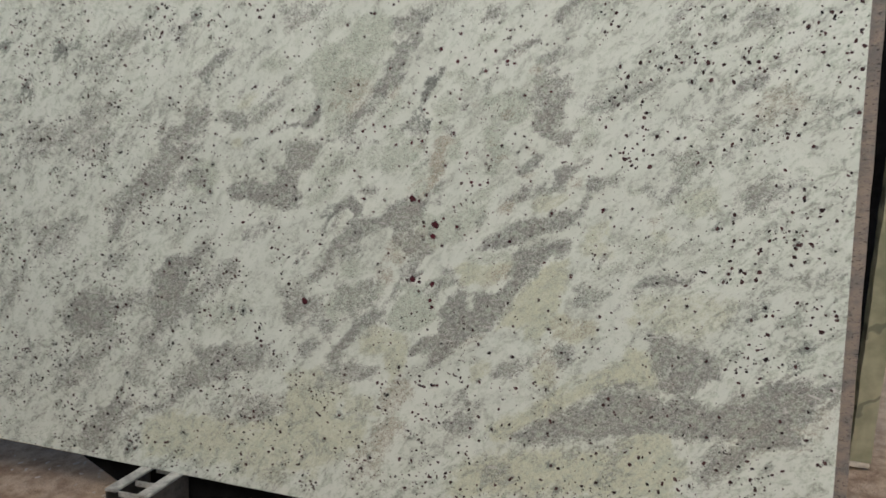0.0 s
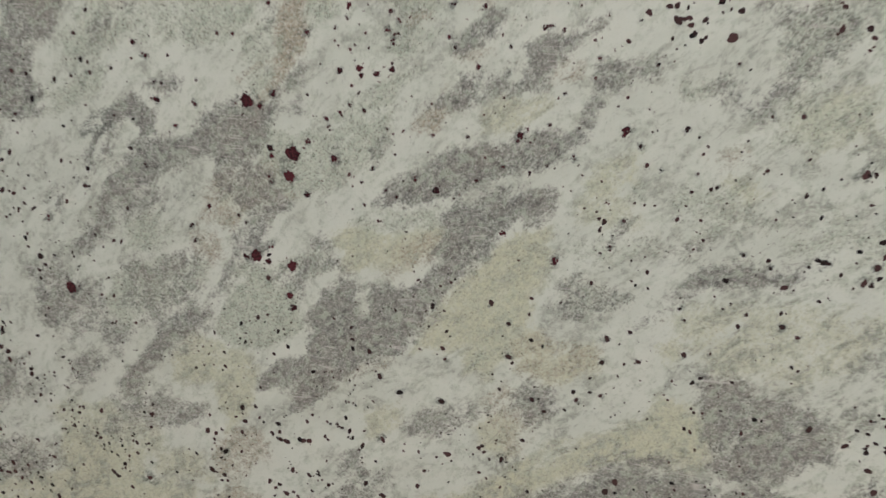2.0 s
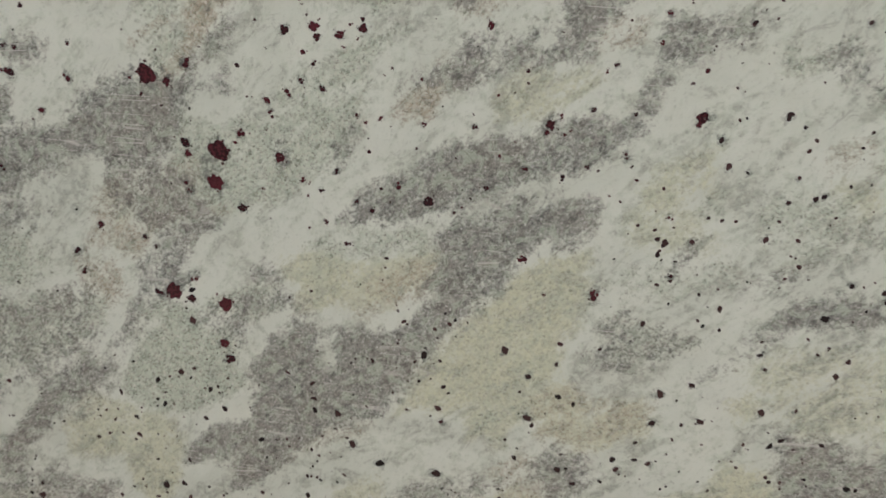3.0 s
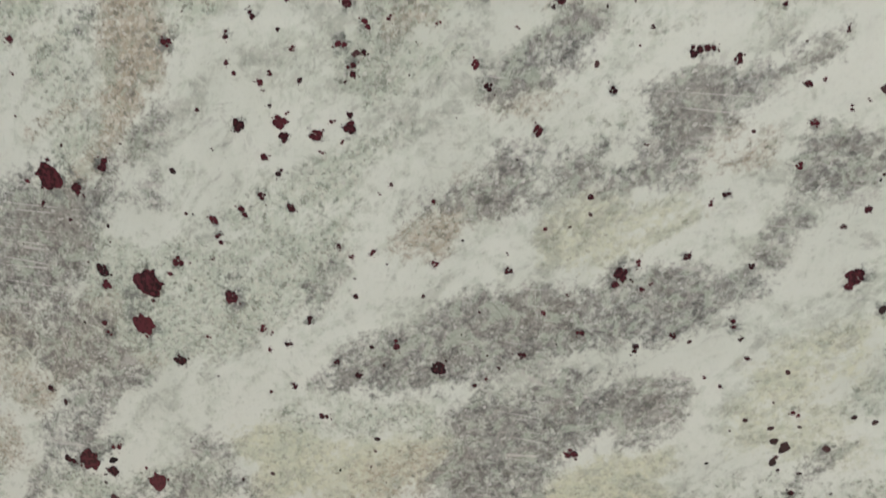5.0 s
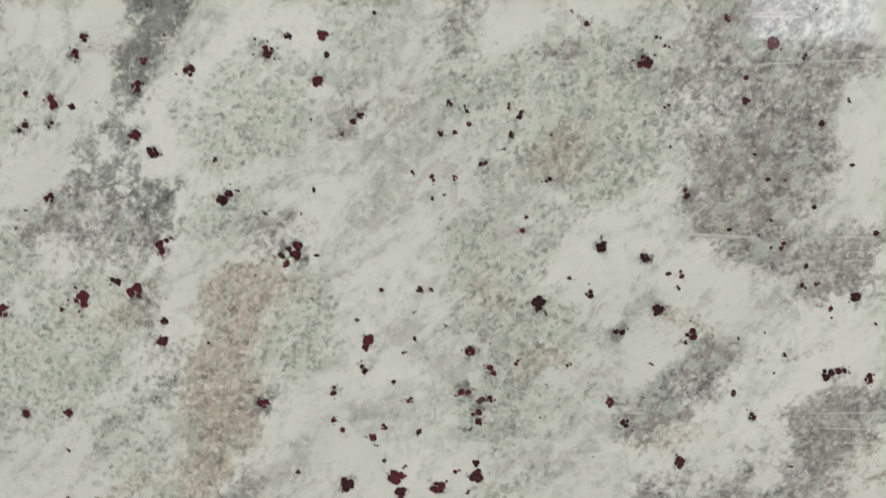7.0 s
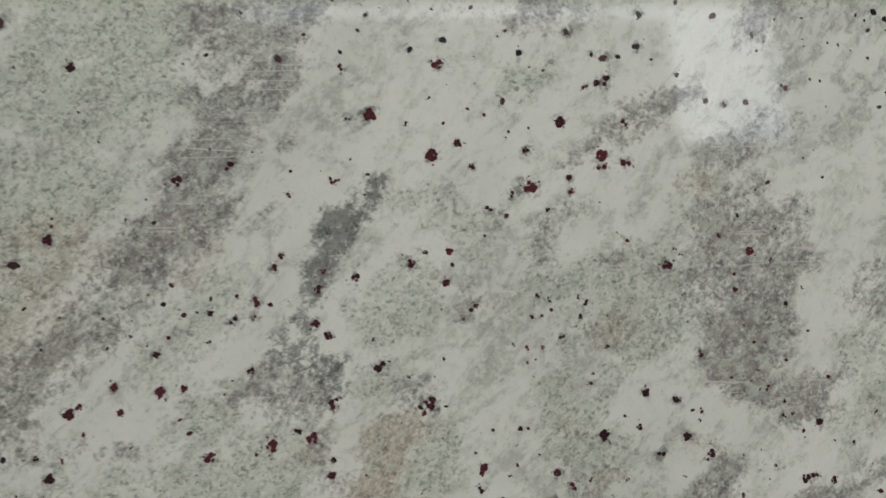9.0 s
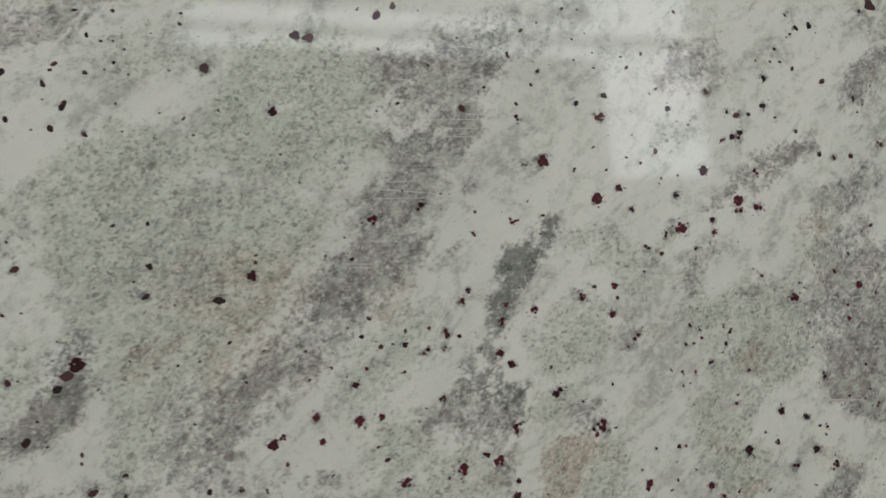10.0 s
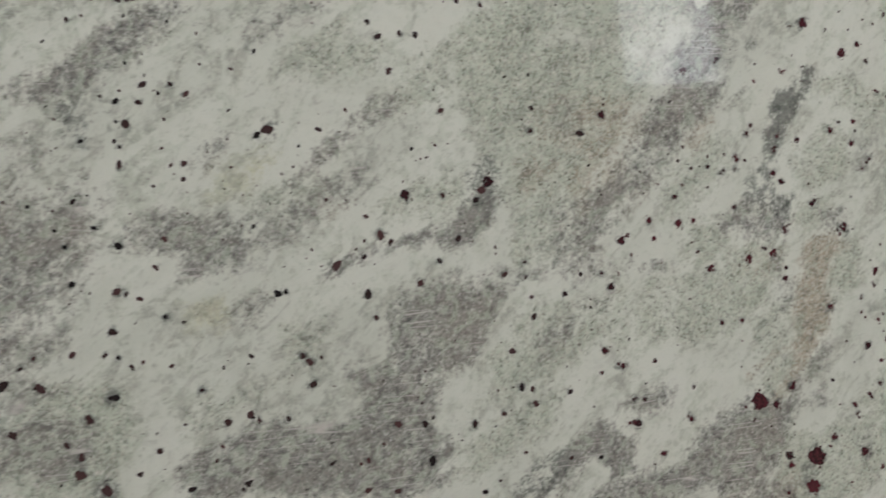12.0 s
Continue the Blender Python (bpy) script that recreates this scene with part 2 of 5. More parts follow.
def block(x0, x1, y0, y1, z0, z1, bevel=0.0, bm=None):
    bm = bm or bmesh.new()
    made = bmesh.ops.create_cube(bm, size=1)["verts"]
    for v in made:
        v.co = Vector(((x0 + x1) / 2 + v.co.x * (x1 - x0), (y0 + y1) / 2 + v.co.y * (y1 - y0), (z0 + z1) / 2 + v.co.z * (z1 - z0)))
    if bevel:
        edges = list({e for v in made for e in v.link_edges})
        bmesh.ops.bevel(bm, geom=edges, offset=bevel, segments=2, affect="EDGES")
    return bm


def skew(bm):
    for v in bm.verts:
        v.co.x, v.co.z = (float(c) for c in skewed(v.co.x, v.co.z))
    return bm


def bumpy_box(x0, x1, y0, y1, z0, z1, cut, amount, seed):
    """A box cut into small faces, its edges chipped by noise."""
    bm = block(x0, x1, y0, y1, z0, z1)
    bmesh.ops.subdivide_edges(bm, edges=[e for e in bm.edges if e.calc_length() > cut * 3], cuts=int(max(x1 - x0, z1 - z0) / cut), use_grid_fill=True)
    for v in bm.verts:
        v.co += noise.noise_vector(v.co * 25 + Vector((seed, 0, 0))) * amount
    return bm


# ---- the ground and the yard ----
gb = bmesh.new()
STEP = 60
rim = [-400, -60, -20, -8] + [-4 + i * 8 / STEP for i in range(STEP + 1)] + [8, 20, 60, 400]
rows = [[gb.verts.new((x, y, 0.0)) for x in rim] for y in rim]
for a, b in zip(rows, rows[1:]):
    for i in range(len(rim) - 1):
        gb.faces.new((a[i], a[i + 1], b[i + 1], b[i]))
for v in gb.verts:
    if abs(v.co.x) < 7 and abs(v.co.y) < 7:
        v.co.z = 0.018 * noise.fractal(v.co * 2.2, 1.0, 2.0, 4) - 0.004
for f in gb.faces:
    f.smooth = True
ground = part("ground", gb, DIRT)
tagged(ground, "packed brown dirt floor with pale stone dust", "ground", kind="structure")

west = part("wall_south_west", block(-6, -1.0, -4.0, -3.8, 0, 5.2), PLASTER)
tagged(west, "tall dark cement-rendered wall of the stone yard", "wall", kind="structure")
wall = part("wall_south", block(-1.0, 2.02, -4.0, -3.8, 0, 3.22), PLASTER)
tagged(wall, "tall grey cement-rendered yard wall", "wall", kind="structure")
wall2 = part("wall_south_end", block(2.92, 6, -4.0, -3.8, 0, 5.2), PLASTER)
tagged(wall2, "grey cement-rendered end of the yard wall", "wall", kind="structure")
wall3 = part("wall_south_low", block(2.02, 2.92, -4.0, -3.8, 0, 2.3), PLASTER)
tagged(wall3, "low grey cement-rendered stretch under an opening", "wall", kind="structure")

# unseen wall, added to dim the sky light towards the slab's left
wall4 = part("sky_blocker_west", block(-3.2, -3.0, -3.8, 2.4, 0, 4.2), PLASTER)
tagged(wall4, "unseen dark wall added to block the western sky", "wall", kind="structure")
# unseen wall, added to keep northern sky light from under the slab
wall5 = part("sky_blocker_north", block(-3.0, 6, 2.4, 2.6, 0, 1.0), PLASTER)
tagged(wall5, "unseen dark wall added to block the low northern sky", "wall", kind="structure")

rail = part("trim", block(-1.0, 2.9, -3.95, -3.87, 3.40, 3.46), BLACK)
tagged(rail, "dark steel rail over the yard wall", "rail", kind="structure")
rail = part("trim", block(-1.0, 2.02, -3.95, -3.87, 3.62, 3.70), BLACK)
tagged(rail, "dark steel rail over the yard wall", "rail", kind="structure")
glow = Nodes("bright_hazy_sky")
glow.bsdf.inputs["Emission Strength"].default_value = 1.8
glow.put(glow.bsdf.inputs["Emission Color"], glow.mix(glow.step(glow.noise(0.4, 3), 0.3, 0.7), rgb(0.86, 0.93, 1.0), rgb(1.0, 1.0, 0.97)))
haze = part("backdrop", block(-7, 7, -9.1, -9.0, 1.0, 9.0), glow.done(rgb(0.8, 0.8, 0.8), 1.0))
tagged(haze, "bright hazy sky beyond the yard wall", "sky", kind="structure")

# ---- the granite slab ----
slab = empty("granite_slab", SLAB, "polished white granite slab with grey veins and garnets, leaning", "stone slab", kind="thing")
X0, X1, Z0, Z1 = -1.10, 0.713, -0.605, 0.46       # the stretch with detailed veining
PITCH = 0.002
gx, gz = np.meshgrid(np.arange(X0, X1 + 0.001, PITCH), np.arange(Z0, Z1 + 0.001, PITCH))
gx[:, -1] = X1


def skewed(x, z):
    """The slab was not cut quite square: its end leans a little and its foot drops along its length."""
    return x - 0.0197 * z * np.clip((x - X0) / (X1 - X0), 0, 1), z - (0.0143 + 0.0217 * x) * np.clip((Z1 - z) / (Z1 - Z0), 0, 1)


gx, gz = skewed(gx, gz)
zones = {k: np.zeros_like(gx) for k in ("grey", "dark", "green", "cream", "tan")}
zones["wild"] = np.zeros_like(gx)


def field(length, breadth, seed):
    """Smooth noise between -1 and 1 over the face, stretched along the veins."""
    c, s = math.cos(radians(43)), math.sin(radians(43))
    u, v = (gx * c + gz * s) / length + 50, (gz * c - gx * s) / breadth + 50
    lattice = np.random.RandomState(seed).uniform(-1, 1, (400, 400))
    i, k = np.floor(u).astype(int), np.floor(v).astype(int)
    fu, fv = u - i, v - k
    fu, fv = fu * fu * (3 - 2 * fu), fv * fv * (3 - 2 * fv)
    i, k = i % 399, k % 399
    top = lattice[i, k] * (1 - fu) + lattice[i + 1, k] * fu
    low = lattice[i, k + 1] * (1 - fu) + lattice[i + 1, k + 1] * fu
    return top * (1 - fv) + low * fv


RAG = {zone: 0.75 * field(0.055, 0.020, 3 + i) + 0.55 * field(0.022, 0.009, 30 + i) for i, zone in enumerate(zones)}
GAP = field(0.008, 0.005, 90)
zones["wild"] = 0.5 + 0.5 * np.clip((np.hypot((gx + 0.02) / 1.25, gz + 0.02) - 0.33) / 0.2, 0, 1)


def patch(zone, strength, soft, *pts, erase=False):
    """Fills an outline on the slab's face (mm) with a mineral; its border frays over about soft mm."""
    k = soft / 1000
    xs, zs = [p[0] / 1000 for p in pts], [p[1] / 1000 for p in pts]
    rim = 3 * k + 0.036
    i0, i1 = (int(np.clip((v - Z0) / PITCH, 0, gx.shape[0])) for v in (min(zs) - rim, max(zs) + rim))
    k0, k1 = (int(np.clip((v - X0) / PITCH, 0, gx.shape[1])) for v in (min(xs) - rim, max(xs) + rim))
    part_of = (slice(i0, i1), slice(k0, k1))
    px, pz = gx[part_of], gz[part_of]
    far, inside = np.full(px.shape, 9.0), np.zeros(px.shape, bool)
    for ax, az, bx, bz in zip(xs, zs, xs[1:] + xs[:1], zs[1:] + zs[:1]):
        dx, dz = bx - ax, bz - az
        u = np.clip(((px - ax) * dx + (pz - az) * dz) / max(dx * dx + dz * dz, 1e-9), 0, 1)
        far = np.minimum(far, np.hypot(px - ax - u * dx, pz - az - u * dz))
        if dz:
            inside ^= ((az > pz) != (bz > pz)) & (px < ax + (pz - az) * dx / dz)
    depth = np.where(inside, far, -far) + k * (1.7 * RAG[zone][part_of] + 0.7 * GAP[part_of])
    m = np.clip(0.5 + depth / (3.6 * k), 0, 1) * strength
    zones[zone][part_of] = np.clip(zones[zone][part_of] - m, 0, 1) if erase else np.maximum(zones[zone][part_of], m)


patch("grey", 0.62, 9, (-926, 104), (-861, 141), (-786, 135), (-681, 199), (-654, 164), (-729, 106), (-820, 69), (-914, 43))
patch("grey", 0.58, 9, (-790, 58), (-727, 130), (-628, 107), (-718, 36))
patch("dark", 0.74, 9, (-807, 281), (-762, 303), (-733, 291), (-794, 258))
patch("dark", 0.9, 9, (-904, 201), (-857, 212), (-865, 194))
patch("dark", 0.82, 9, (-943, 296), (-920, 296), (-930, 260))
patch("grey", 0.58, 9, (-663, 278), (-619, 332), (-565, 308), (-635, 266))
patch("grey", 0.82, 9, (-678, -46), (-603, 27), (-519, 86), (-477, 153), (-425, 164), (-453, 87), (-508, 18), (-592, -43), (-666, -105))
patch("grey", 0.66, 9, (-512, 307), (-472, 337), (-447, 326), (-487, 284))
patch("grey", 0.66, 9, (-684, -179), (-637, -104), (-608, -90), (-655, -177))
patch("grey", 0.98, 9, (-810, -289), (-777, -235), (-700, -211), (-657, -238), (-570, -207), (-471, -130), (-431, -105), (-445, -152), (-528, -204), (-629, -261), (-705, -317), (-782, -337))
patch("grey", 0.66, 9, (-617, -321), (-557, -230), (-473, -188), (-419, -173), (-488, -261), (-589, -343))
patch("grey", 0.54, 9, (-876, -91), (-737, -61), (-787, -149), (-898, -181))
patch("grey", 0.58, 9, (-982, -225), (-915, -195), (-880, -142), (-935, -260), (-988, -304))
patch("grey", 0.62, 9, (-832, -394), (-675, -314), (-646, -324), (-741, -435), (-836, -459))
patch("grey", 0.86, 9, (-778, -558), (-729, -498), (-637, -448), (-623, -472), (-701, -547), (-764, -582))
patch("tan", 0.51, 9, (-778, -558), (-729, -498), (-637, -448), (-623, -472), (-701, -547), (-764, -582))
patch("grey", 0.74, 9, (-535, -424), (-491, -357), (-396, -323), (-317, -315), (-292, -336), (-397, -383), (-479, -429))
patch("grey", 0.5, 9, (-678, -377), (-588, -318), (-531, -313), (-621, -421))
patch("grey", 0.74, 9, (-385, -466), (-344, -425), (-267, -427), (-293, -460))
patch("grey", 0.58, 9, (-1002, -493), (-909, -349), (-878, -359), (-967, -475))
patch("grey", 0.58, 9, (-263, 340), (-216, 358), (-148, 355), (-193, 307), (-251, 299))
patch("grey", 0.66, 9, (-38, 282), (24, 347), (55, 346), (15, 290), (-26, 243))
patch("grey", 0.58, 9, (413, 287), (436, 321), (461, 328), (439, 286))
patch("grey", 0.74, 9, (513, 292), (544, 316), (599, 314), (593, 289), (546, 282))
patch("grey", 0.82, 9, (448, 136), (489, 158), (537, 189), (559, 214), (596, 247), (617, 280), (632, 288), (626, 259), (590, 222), (561, 197), (522, 163), (482, 136))
patch("tan", 0.6, 9, (555, 163), (586, 180), (625, 184), (642, 162), (597, 141), (565, 141))
patch("grey", 0.66, 9, (643, 158), (687, 171), (696, 158), (659, 150))
patch("grey", 0.74, 9, (548, 30), (620, 50), (615, 15), (568, -5))
patch("grey", 0.58, 9, (600, -111), (656, -98), (701, -78), (711, -95), (657, -116))
patch("grey", 0.94, 9, (540, -325), (597, -289), (662, -272), (717, -256), (719, -283), (667, -327), (594, -356), (552, -372))
patch("tan", 0.51, 9, (591, -318), (710, -266), (716, -340), (671, -384), (588, -396), (560, -371))
patch("grey", 0.9, 9, (513, -447), (536, -404), (587, -386), (573, -428), (532, -464))
patch("cream", 0.74, 9, (-267, -474), (-96, -405), (-119, -500), (-192, -570), (-320, -554))
patch("cream", 0.94, 9, (194, -454), (295, -439), (483, -411), (513, -457), (470, -497), (68, -565), (110, -489))
patch("cream", 0.66, 9, (-508, -482), (-242, -495), (-268, -595), (-469, -577))
patch("tan", 0.51, 9, (-107, -487), (-48, -456), (-25, -486), (-71, -551), (-119, -547))
patch("grey", 0.66, 9, (75, -406), (138, -376), (129, -420), (86, -437))
patch("grey", 0.66, 9, (142, -495), (184, -466), (216, -505), (165, -535))

patch("grey", 0.82, 6, (297, 162), (347, 182), (395, 206), (425, 212), (409, 188), (368, 163), (317, 150))
patch("grey", 0.9, 6, (473, 152), (494, 170), (515, 188), (547, 206), (579, 211), (560, 188), (518, 164), (485, 146))
patch("tan", 0.65, 6, (566, 147), (573, 176), (598, 194), (619, 188), (623, 165), (598, 153))
patch("grey", 0.86, 6, (485, 96), (519, 106), (570, 117), (560, 101), (521, 91))
patch("green", 0.9, 6, (431, 88), (478, 99), (499, 77), (472, 44), (443, 23), (453, 57))
patch("grey", 0.62, 6, (431, 88), (478, 99), (499, 77), (472, 44), (443, 23), (453, 57))
patch("cream", 0.66, 6, (450, 24), (510, 33), (519, 1), (479, -21), (447, -9))
patch("green", 0.58, 6, (450, 24), (510, 33), (519, 1), (479, -21), (447, -9))
patch("grey", 0.82, 6, (547, 22), (557, 36), (590, 50), (638, 58), (640, 40), (610, 26), (602, 0), (561, -2))
patch("green", 0.66, 6, (292, 143), (350, 144), (321, 104), (289, 83))
patch("grey", 0.58, 6, (521, 137), (529, 146), (539, 140), (537, 128), (525, 128))
patch("grey", 0.58, 6, (378, 119), (395, 138), (402, 125))
patch("grey", 0.74, 6, (609, -100), (659, -92), (661, -105), (629, -115))
patch("green", 0.58, 6, (448, -84), (508, -59), (547, -82), (512, -99), (469, -103))
patch("cream", 0.54, 6, (376, -162), (472, -137), (567, -142), (513, -218), (434, -214))
patch("grey", 1, 6, (186, -424), (247, -389), (305, -355), (353, -316), (381, -308), (410, -319), (457, -315), (489, -303), (524, -320), (545, -331), (586, -302), (608, -277), (682, -259), (692, -329), (643, -361), (211, -438))
patch("grey", 0.86, 6, (438, -257), (483, -244), (530, -259), (529, -304), (458, -323))
patch("cream", 1, 6, (154, -413), (245, -356), (316, -305), (371, -267), (438, -257), (448, -294), (381, -308), (305, -355), (232, -391), (171, -435))
patch("tan", 0.42, 6, (611, -306), (686, -287), (692, -329), (623, -348))
patch("grey", 0.82, 6, (54, -421), (104, -387), (137, -407), (88, -432))
patch("tan", 0.6, 6, (-68, -441), (-32, -417), (3, -429), (3, -456), (-50, -485), (-87, -492))
patch("grey", 0.9, 6, (-580, -272), (-570, -179), (-534, -140), (-481, -127), (-428, -106), (-463, -160), (-499, -227), (-549, -297), (-587, -349))
patch("grey", 0.66, 6, (-453, -168), (-370, -127), (-363, -178), (-458, -232))
patch("green", 0.5, 6, (-470, -251), (-363, -187), (-317, -235), (-389, -278), (-473, -288))
patch("grey", 0.74, 6, (-476, -326), (-380, -296), (-351, -310), (-415, -365), (-469, -372))
patch("grey", 0.7, 6, (-361, -311), (-290, -294), (-292, -330), (-353, -356))
patch("grey", 0.86, 6, (-529, -438), (-480, -383), (-374, -359), (-396, -390), (-484, -422), (-543, -470), (-602, -500), (-599, -469))
patch("grey", 0.74, 6, (-269, -238), (-258, -211), (-211, -207), (-222, -251), (-260, -264))
patch("grey", 0.74, 6, (-378, -425), (-326, -408), (-276, -419), (-287, -449), (-349, -459))
patch("tan", 0.42, 6, (-378, -425), (-326, -408), (-276, -419), (-287, -449), (-349, -459))
patch("cream", 0.82, 6, (-602, -500), (-509, -465), (-381, -474), (-227, -421), (-86, -435), (-87, -492), (-611, -586))
patch("cream", 0.58, 6, (-273, -355), (-131, -335), (-104, -402), (-199, -435))
patch("grey", 0.66, 6, (-177, -333), (-104, -314), (-77, -328), (-113, -359), (-168, -367))

patch("grey", 0.94, 4, (-187, -75), (-173, -45), (-137, -9), (-110, -3), (-97, -15), (-97, -37), (-116, -41), (-126, -24), (-143, -27), (-163, -49), (-175, -74))
patch("grey", 0.96, 4, (-127, -42), (-95, -37), (-64, -33), (-49, -10), (-7, -6), (21, 2), (35, -3), (17, -36), (3, -63), (-22, -70), (-36, -53), (-61, -57), (-94, -74), (-118, -92), (-145, -105), (-163, -97), (-160, -82), (-136, -66))
patch("grey", 0.82, 4, (-168, -92), (-140, -95), (-153, -120), (-169, -147), (-199, -167), (-211, -168), (-207, -152), (-187, -134))
patch("tan", 0.47, 4, (-49, -86), (-17, -60), (17, -71), (16, -89), (-20, -102), (-44, -133), (-59, -125))
patch("grey", 0.86, 4, (-5, -105), (30, -90), (45, -93), (19, -112), (13, -137), (-4, -153), (-25, -156), (-18, -135))
patch("grey", 0.82, 4, (-55, -196), (-25, -156), (-4, -156), (-27, -182), (-39, -199), (-51, -212))
patch("tan", 0.47, 4, (-70, -131), (-43, -123), (-30, -152), (-53, -175), (-67, -156))
patch("green", 0.7, 4, (-145, -125), (-99, -110), (-92, -134), (-105, -156), (-145, -160))
patch("green", 0.82, 4, (-161, -183), (-106, -161), (-51, -154), (-48, -180), (-102, -214), (-153, -243), (-172, -218))
patch("grey", 0.58, 4, (-221, -219), (-180, -197), (-175, -235), (-142, -253), (-171, -281), (-192, -261), (-231, -273))
patch("grey", 0.88, 4, (-110, -231), (-79, -210), (-45, -208), (-53, -228), (-95, -252), (-115, -272), (-145, -313), (-169, -312), (-140, -276), (-124, -250))
patch("green", 0.94, 4, (-40, -205), (-26, -177), (11, -162), (46, -177), (50, -218), (22, -239), (-33, -253), (-48, -233))
patch("cream", 0.74, 4, (-97, -269), (-77, -243), (-32, -247), (-5, -254), (-5, -324), (-42, -356), (-54, -297), (-107, -301))
patch("tan", 0.6, 4, (-54, -365), (-29, -341), (0, -342), (9, -377), (-22, -405), (-52, -412), (-62, -386))
patch("grey", 0.82, 4, (-112, -345), (-98, -327), (-62, -320), (-77, -351), (-114, -361))
patch("grey", 0.58, 4, (-198, -368), (-169, -349), (-168, -382), (-193, -380))
patch("grey", 0.66, 4, (-235, -292), (-194, -273), (-178, -289), (-208, -318), (-240, -318))
patch("cream", 0.82, 4, (-252, -378), (-195, -394), (-150, -391), (-143, -432), (-268, -460))
patch("cream", 0.62, 4, (-137, -389), (-73, -375), (-65, -415), (-143, -432))
patch("grey", 0.98, 4, (60, -201), (71, -174), (96, -161), (111, -169), (130, -163), (158, -157), (176, -145), (184, -121), (195, -93), (220, -80), (240, -67), (287, -58), (289, -75), (275, -95), (243, -101), (227, -121), (207, -146), (186, -173), (173, -205), (150, -229), (110, -257), (90, -266), (57, -306), (35, -317), (42, -280), (59, -244))
patch("grey", 1, 4, (108, -176), (118, -172), (118, -193), (110, -199), erase=True)
patch("grey", 0.9, 4, (4, -281), (21, -261), (59, -249), (58, -272), (25, -289), (3, -293))
patch("cream", 0.86, 4, (92, -118), (120, -110), (156, -111), (179, -108), (175, -127), (158, -153), (130, -156), (111, -139))
patch("tan", 0.38, 4, (129, -123), (156, -111), (183, -112), (171, -132), (148, -154), (130, -156))
patch("tan", 0.42, 4, (110, -235), (154, -213), (160, -227), (131, -254), (95, -265))
patch("grey", 0.66, 4, (63, -121), (85, -124), (84, -138), (68, -130))
patch("grey", 0.66, 4, (87, -147), (106, -154), (96, -166), (84, -162))
patch("cream", 0.94, 4, (160, -227), (178, -199), (199, -161), (211, -136), (228, -127), (235, -115), (268, -103), (285, -114), (277, -151), (276, -184), (255, -192), (243, -219), (207, -220), (179, -229))
patch("cream", 0.9, 4, (207, -220), (241, -194), (252, -212), (241, -245), (213, -245))
patch("green", 0.54, 4, (207, -220), (241, -194), (252, -212), (241, -245), (213, -245))
patch("cream", 0.82, 4, (260, -201), (276, -184), (295, -200), (337, -198), (340, -222), (299, -240), (272, -239), (257, -221))
patch("tan", 0.4, 4, (260, -201), (276, -184), (295, -200), (337, -198), (340, -222), (299, -240), (272, -239), (257, -221))
patch("grey", 0.7, 4, (257, -269), (273, -244), (299, -242), (311, -264), (286, -285), (271, -277))
patch("cream", 0.7, 4, (221, -297), (256, -263), (273, -293), (262, -329), (232, -324))
patch("grey", 0.66, 4, (157, -310), (181, -288), (224, -275), (257, -274), (225, -297), (197, -319), (162, -321))
patch("grey", 0.74, 4, (83, -361), (110, -343), (121, -373), (88, -380))
patch("cream", 0.66, 4, (110, -302), (151, -283), (162, -309), (121, -329))
patch("cream", 1, 4, (271, -332), (307, -313), (348, -283), (381, -266), (393, -238), (418, -243), (438, -285), (433, -303), (272, -339))
patch("grey", 0.86, 4, (421, -237), (425, -212), (452, -212), (470, -223), (491, -229), (529, -236), (540, -279), (449, -300), (432, -271))
patch("grey", 1, 4, (503, -266), (521, -247), (534, -255), (528, -276), (511, -286))
patch("grey", 0.9, 4, (369, -305), (402, -293), (409, -309), (367, -318))
patch("grey", 0.94, 4, (403, -133), (415, -119), (439, -109), (468, -112), (497, -104), (500, -116), (480, -131), (444, -132), (418, -136))
patch("grey", 0.62, 4, (351, -177), (372, -160), (400, -138), (408, -141), (388, -162), (363, -180))
patch("grey", 0.62, 4, (291, -167), (296, -139), (312, -132), (342, -142), (370, -147), (349, -163), (318, -177))
patch("green", 0.66, 4, (291, -167), (296, -139), (312, -132), (342, -142), (370, -147), (349, -163), (318, -177))
patch("green", 0.62, 4, (289, -113), (323, -96), (353, -89), (374, -99), (350, -119), (312, -128))
patch("cream", 0.54, 4, (300, -65), (329, -54), (356, -60), (361, -88), (307, -94))
patch("cream", 0.78, 4, (381, -191), (399, -179), (413, -190), (396, -208))
patch("tan", 0.42, 4, (401, -25), (426, -12), (436, -29), (415, -42))
patch("cream", 0.66, 4, (418, -42), (442, -40), (454, -50), (436, -60))
patch("green", 0.66, 4, (373, 31), (402, 39), (416, 33), (399, 18), (380, 13))
patch("grey", 0.74, 4, (437, 27), (461, 45), (465, 29), (452, 18), (439, 17))
patch("grey", 0.78, 4, (306, 37), (332, 49), (365, 57), (361, 44), (335, 28), (308, 16))
patch("grey", 0.5, 4, (382, -102), (410, -94), (398, -108), (377, -115))
patch("cream", 0.5, 4, (410, -150), (445, -140), (468, -159), (427, -183))

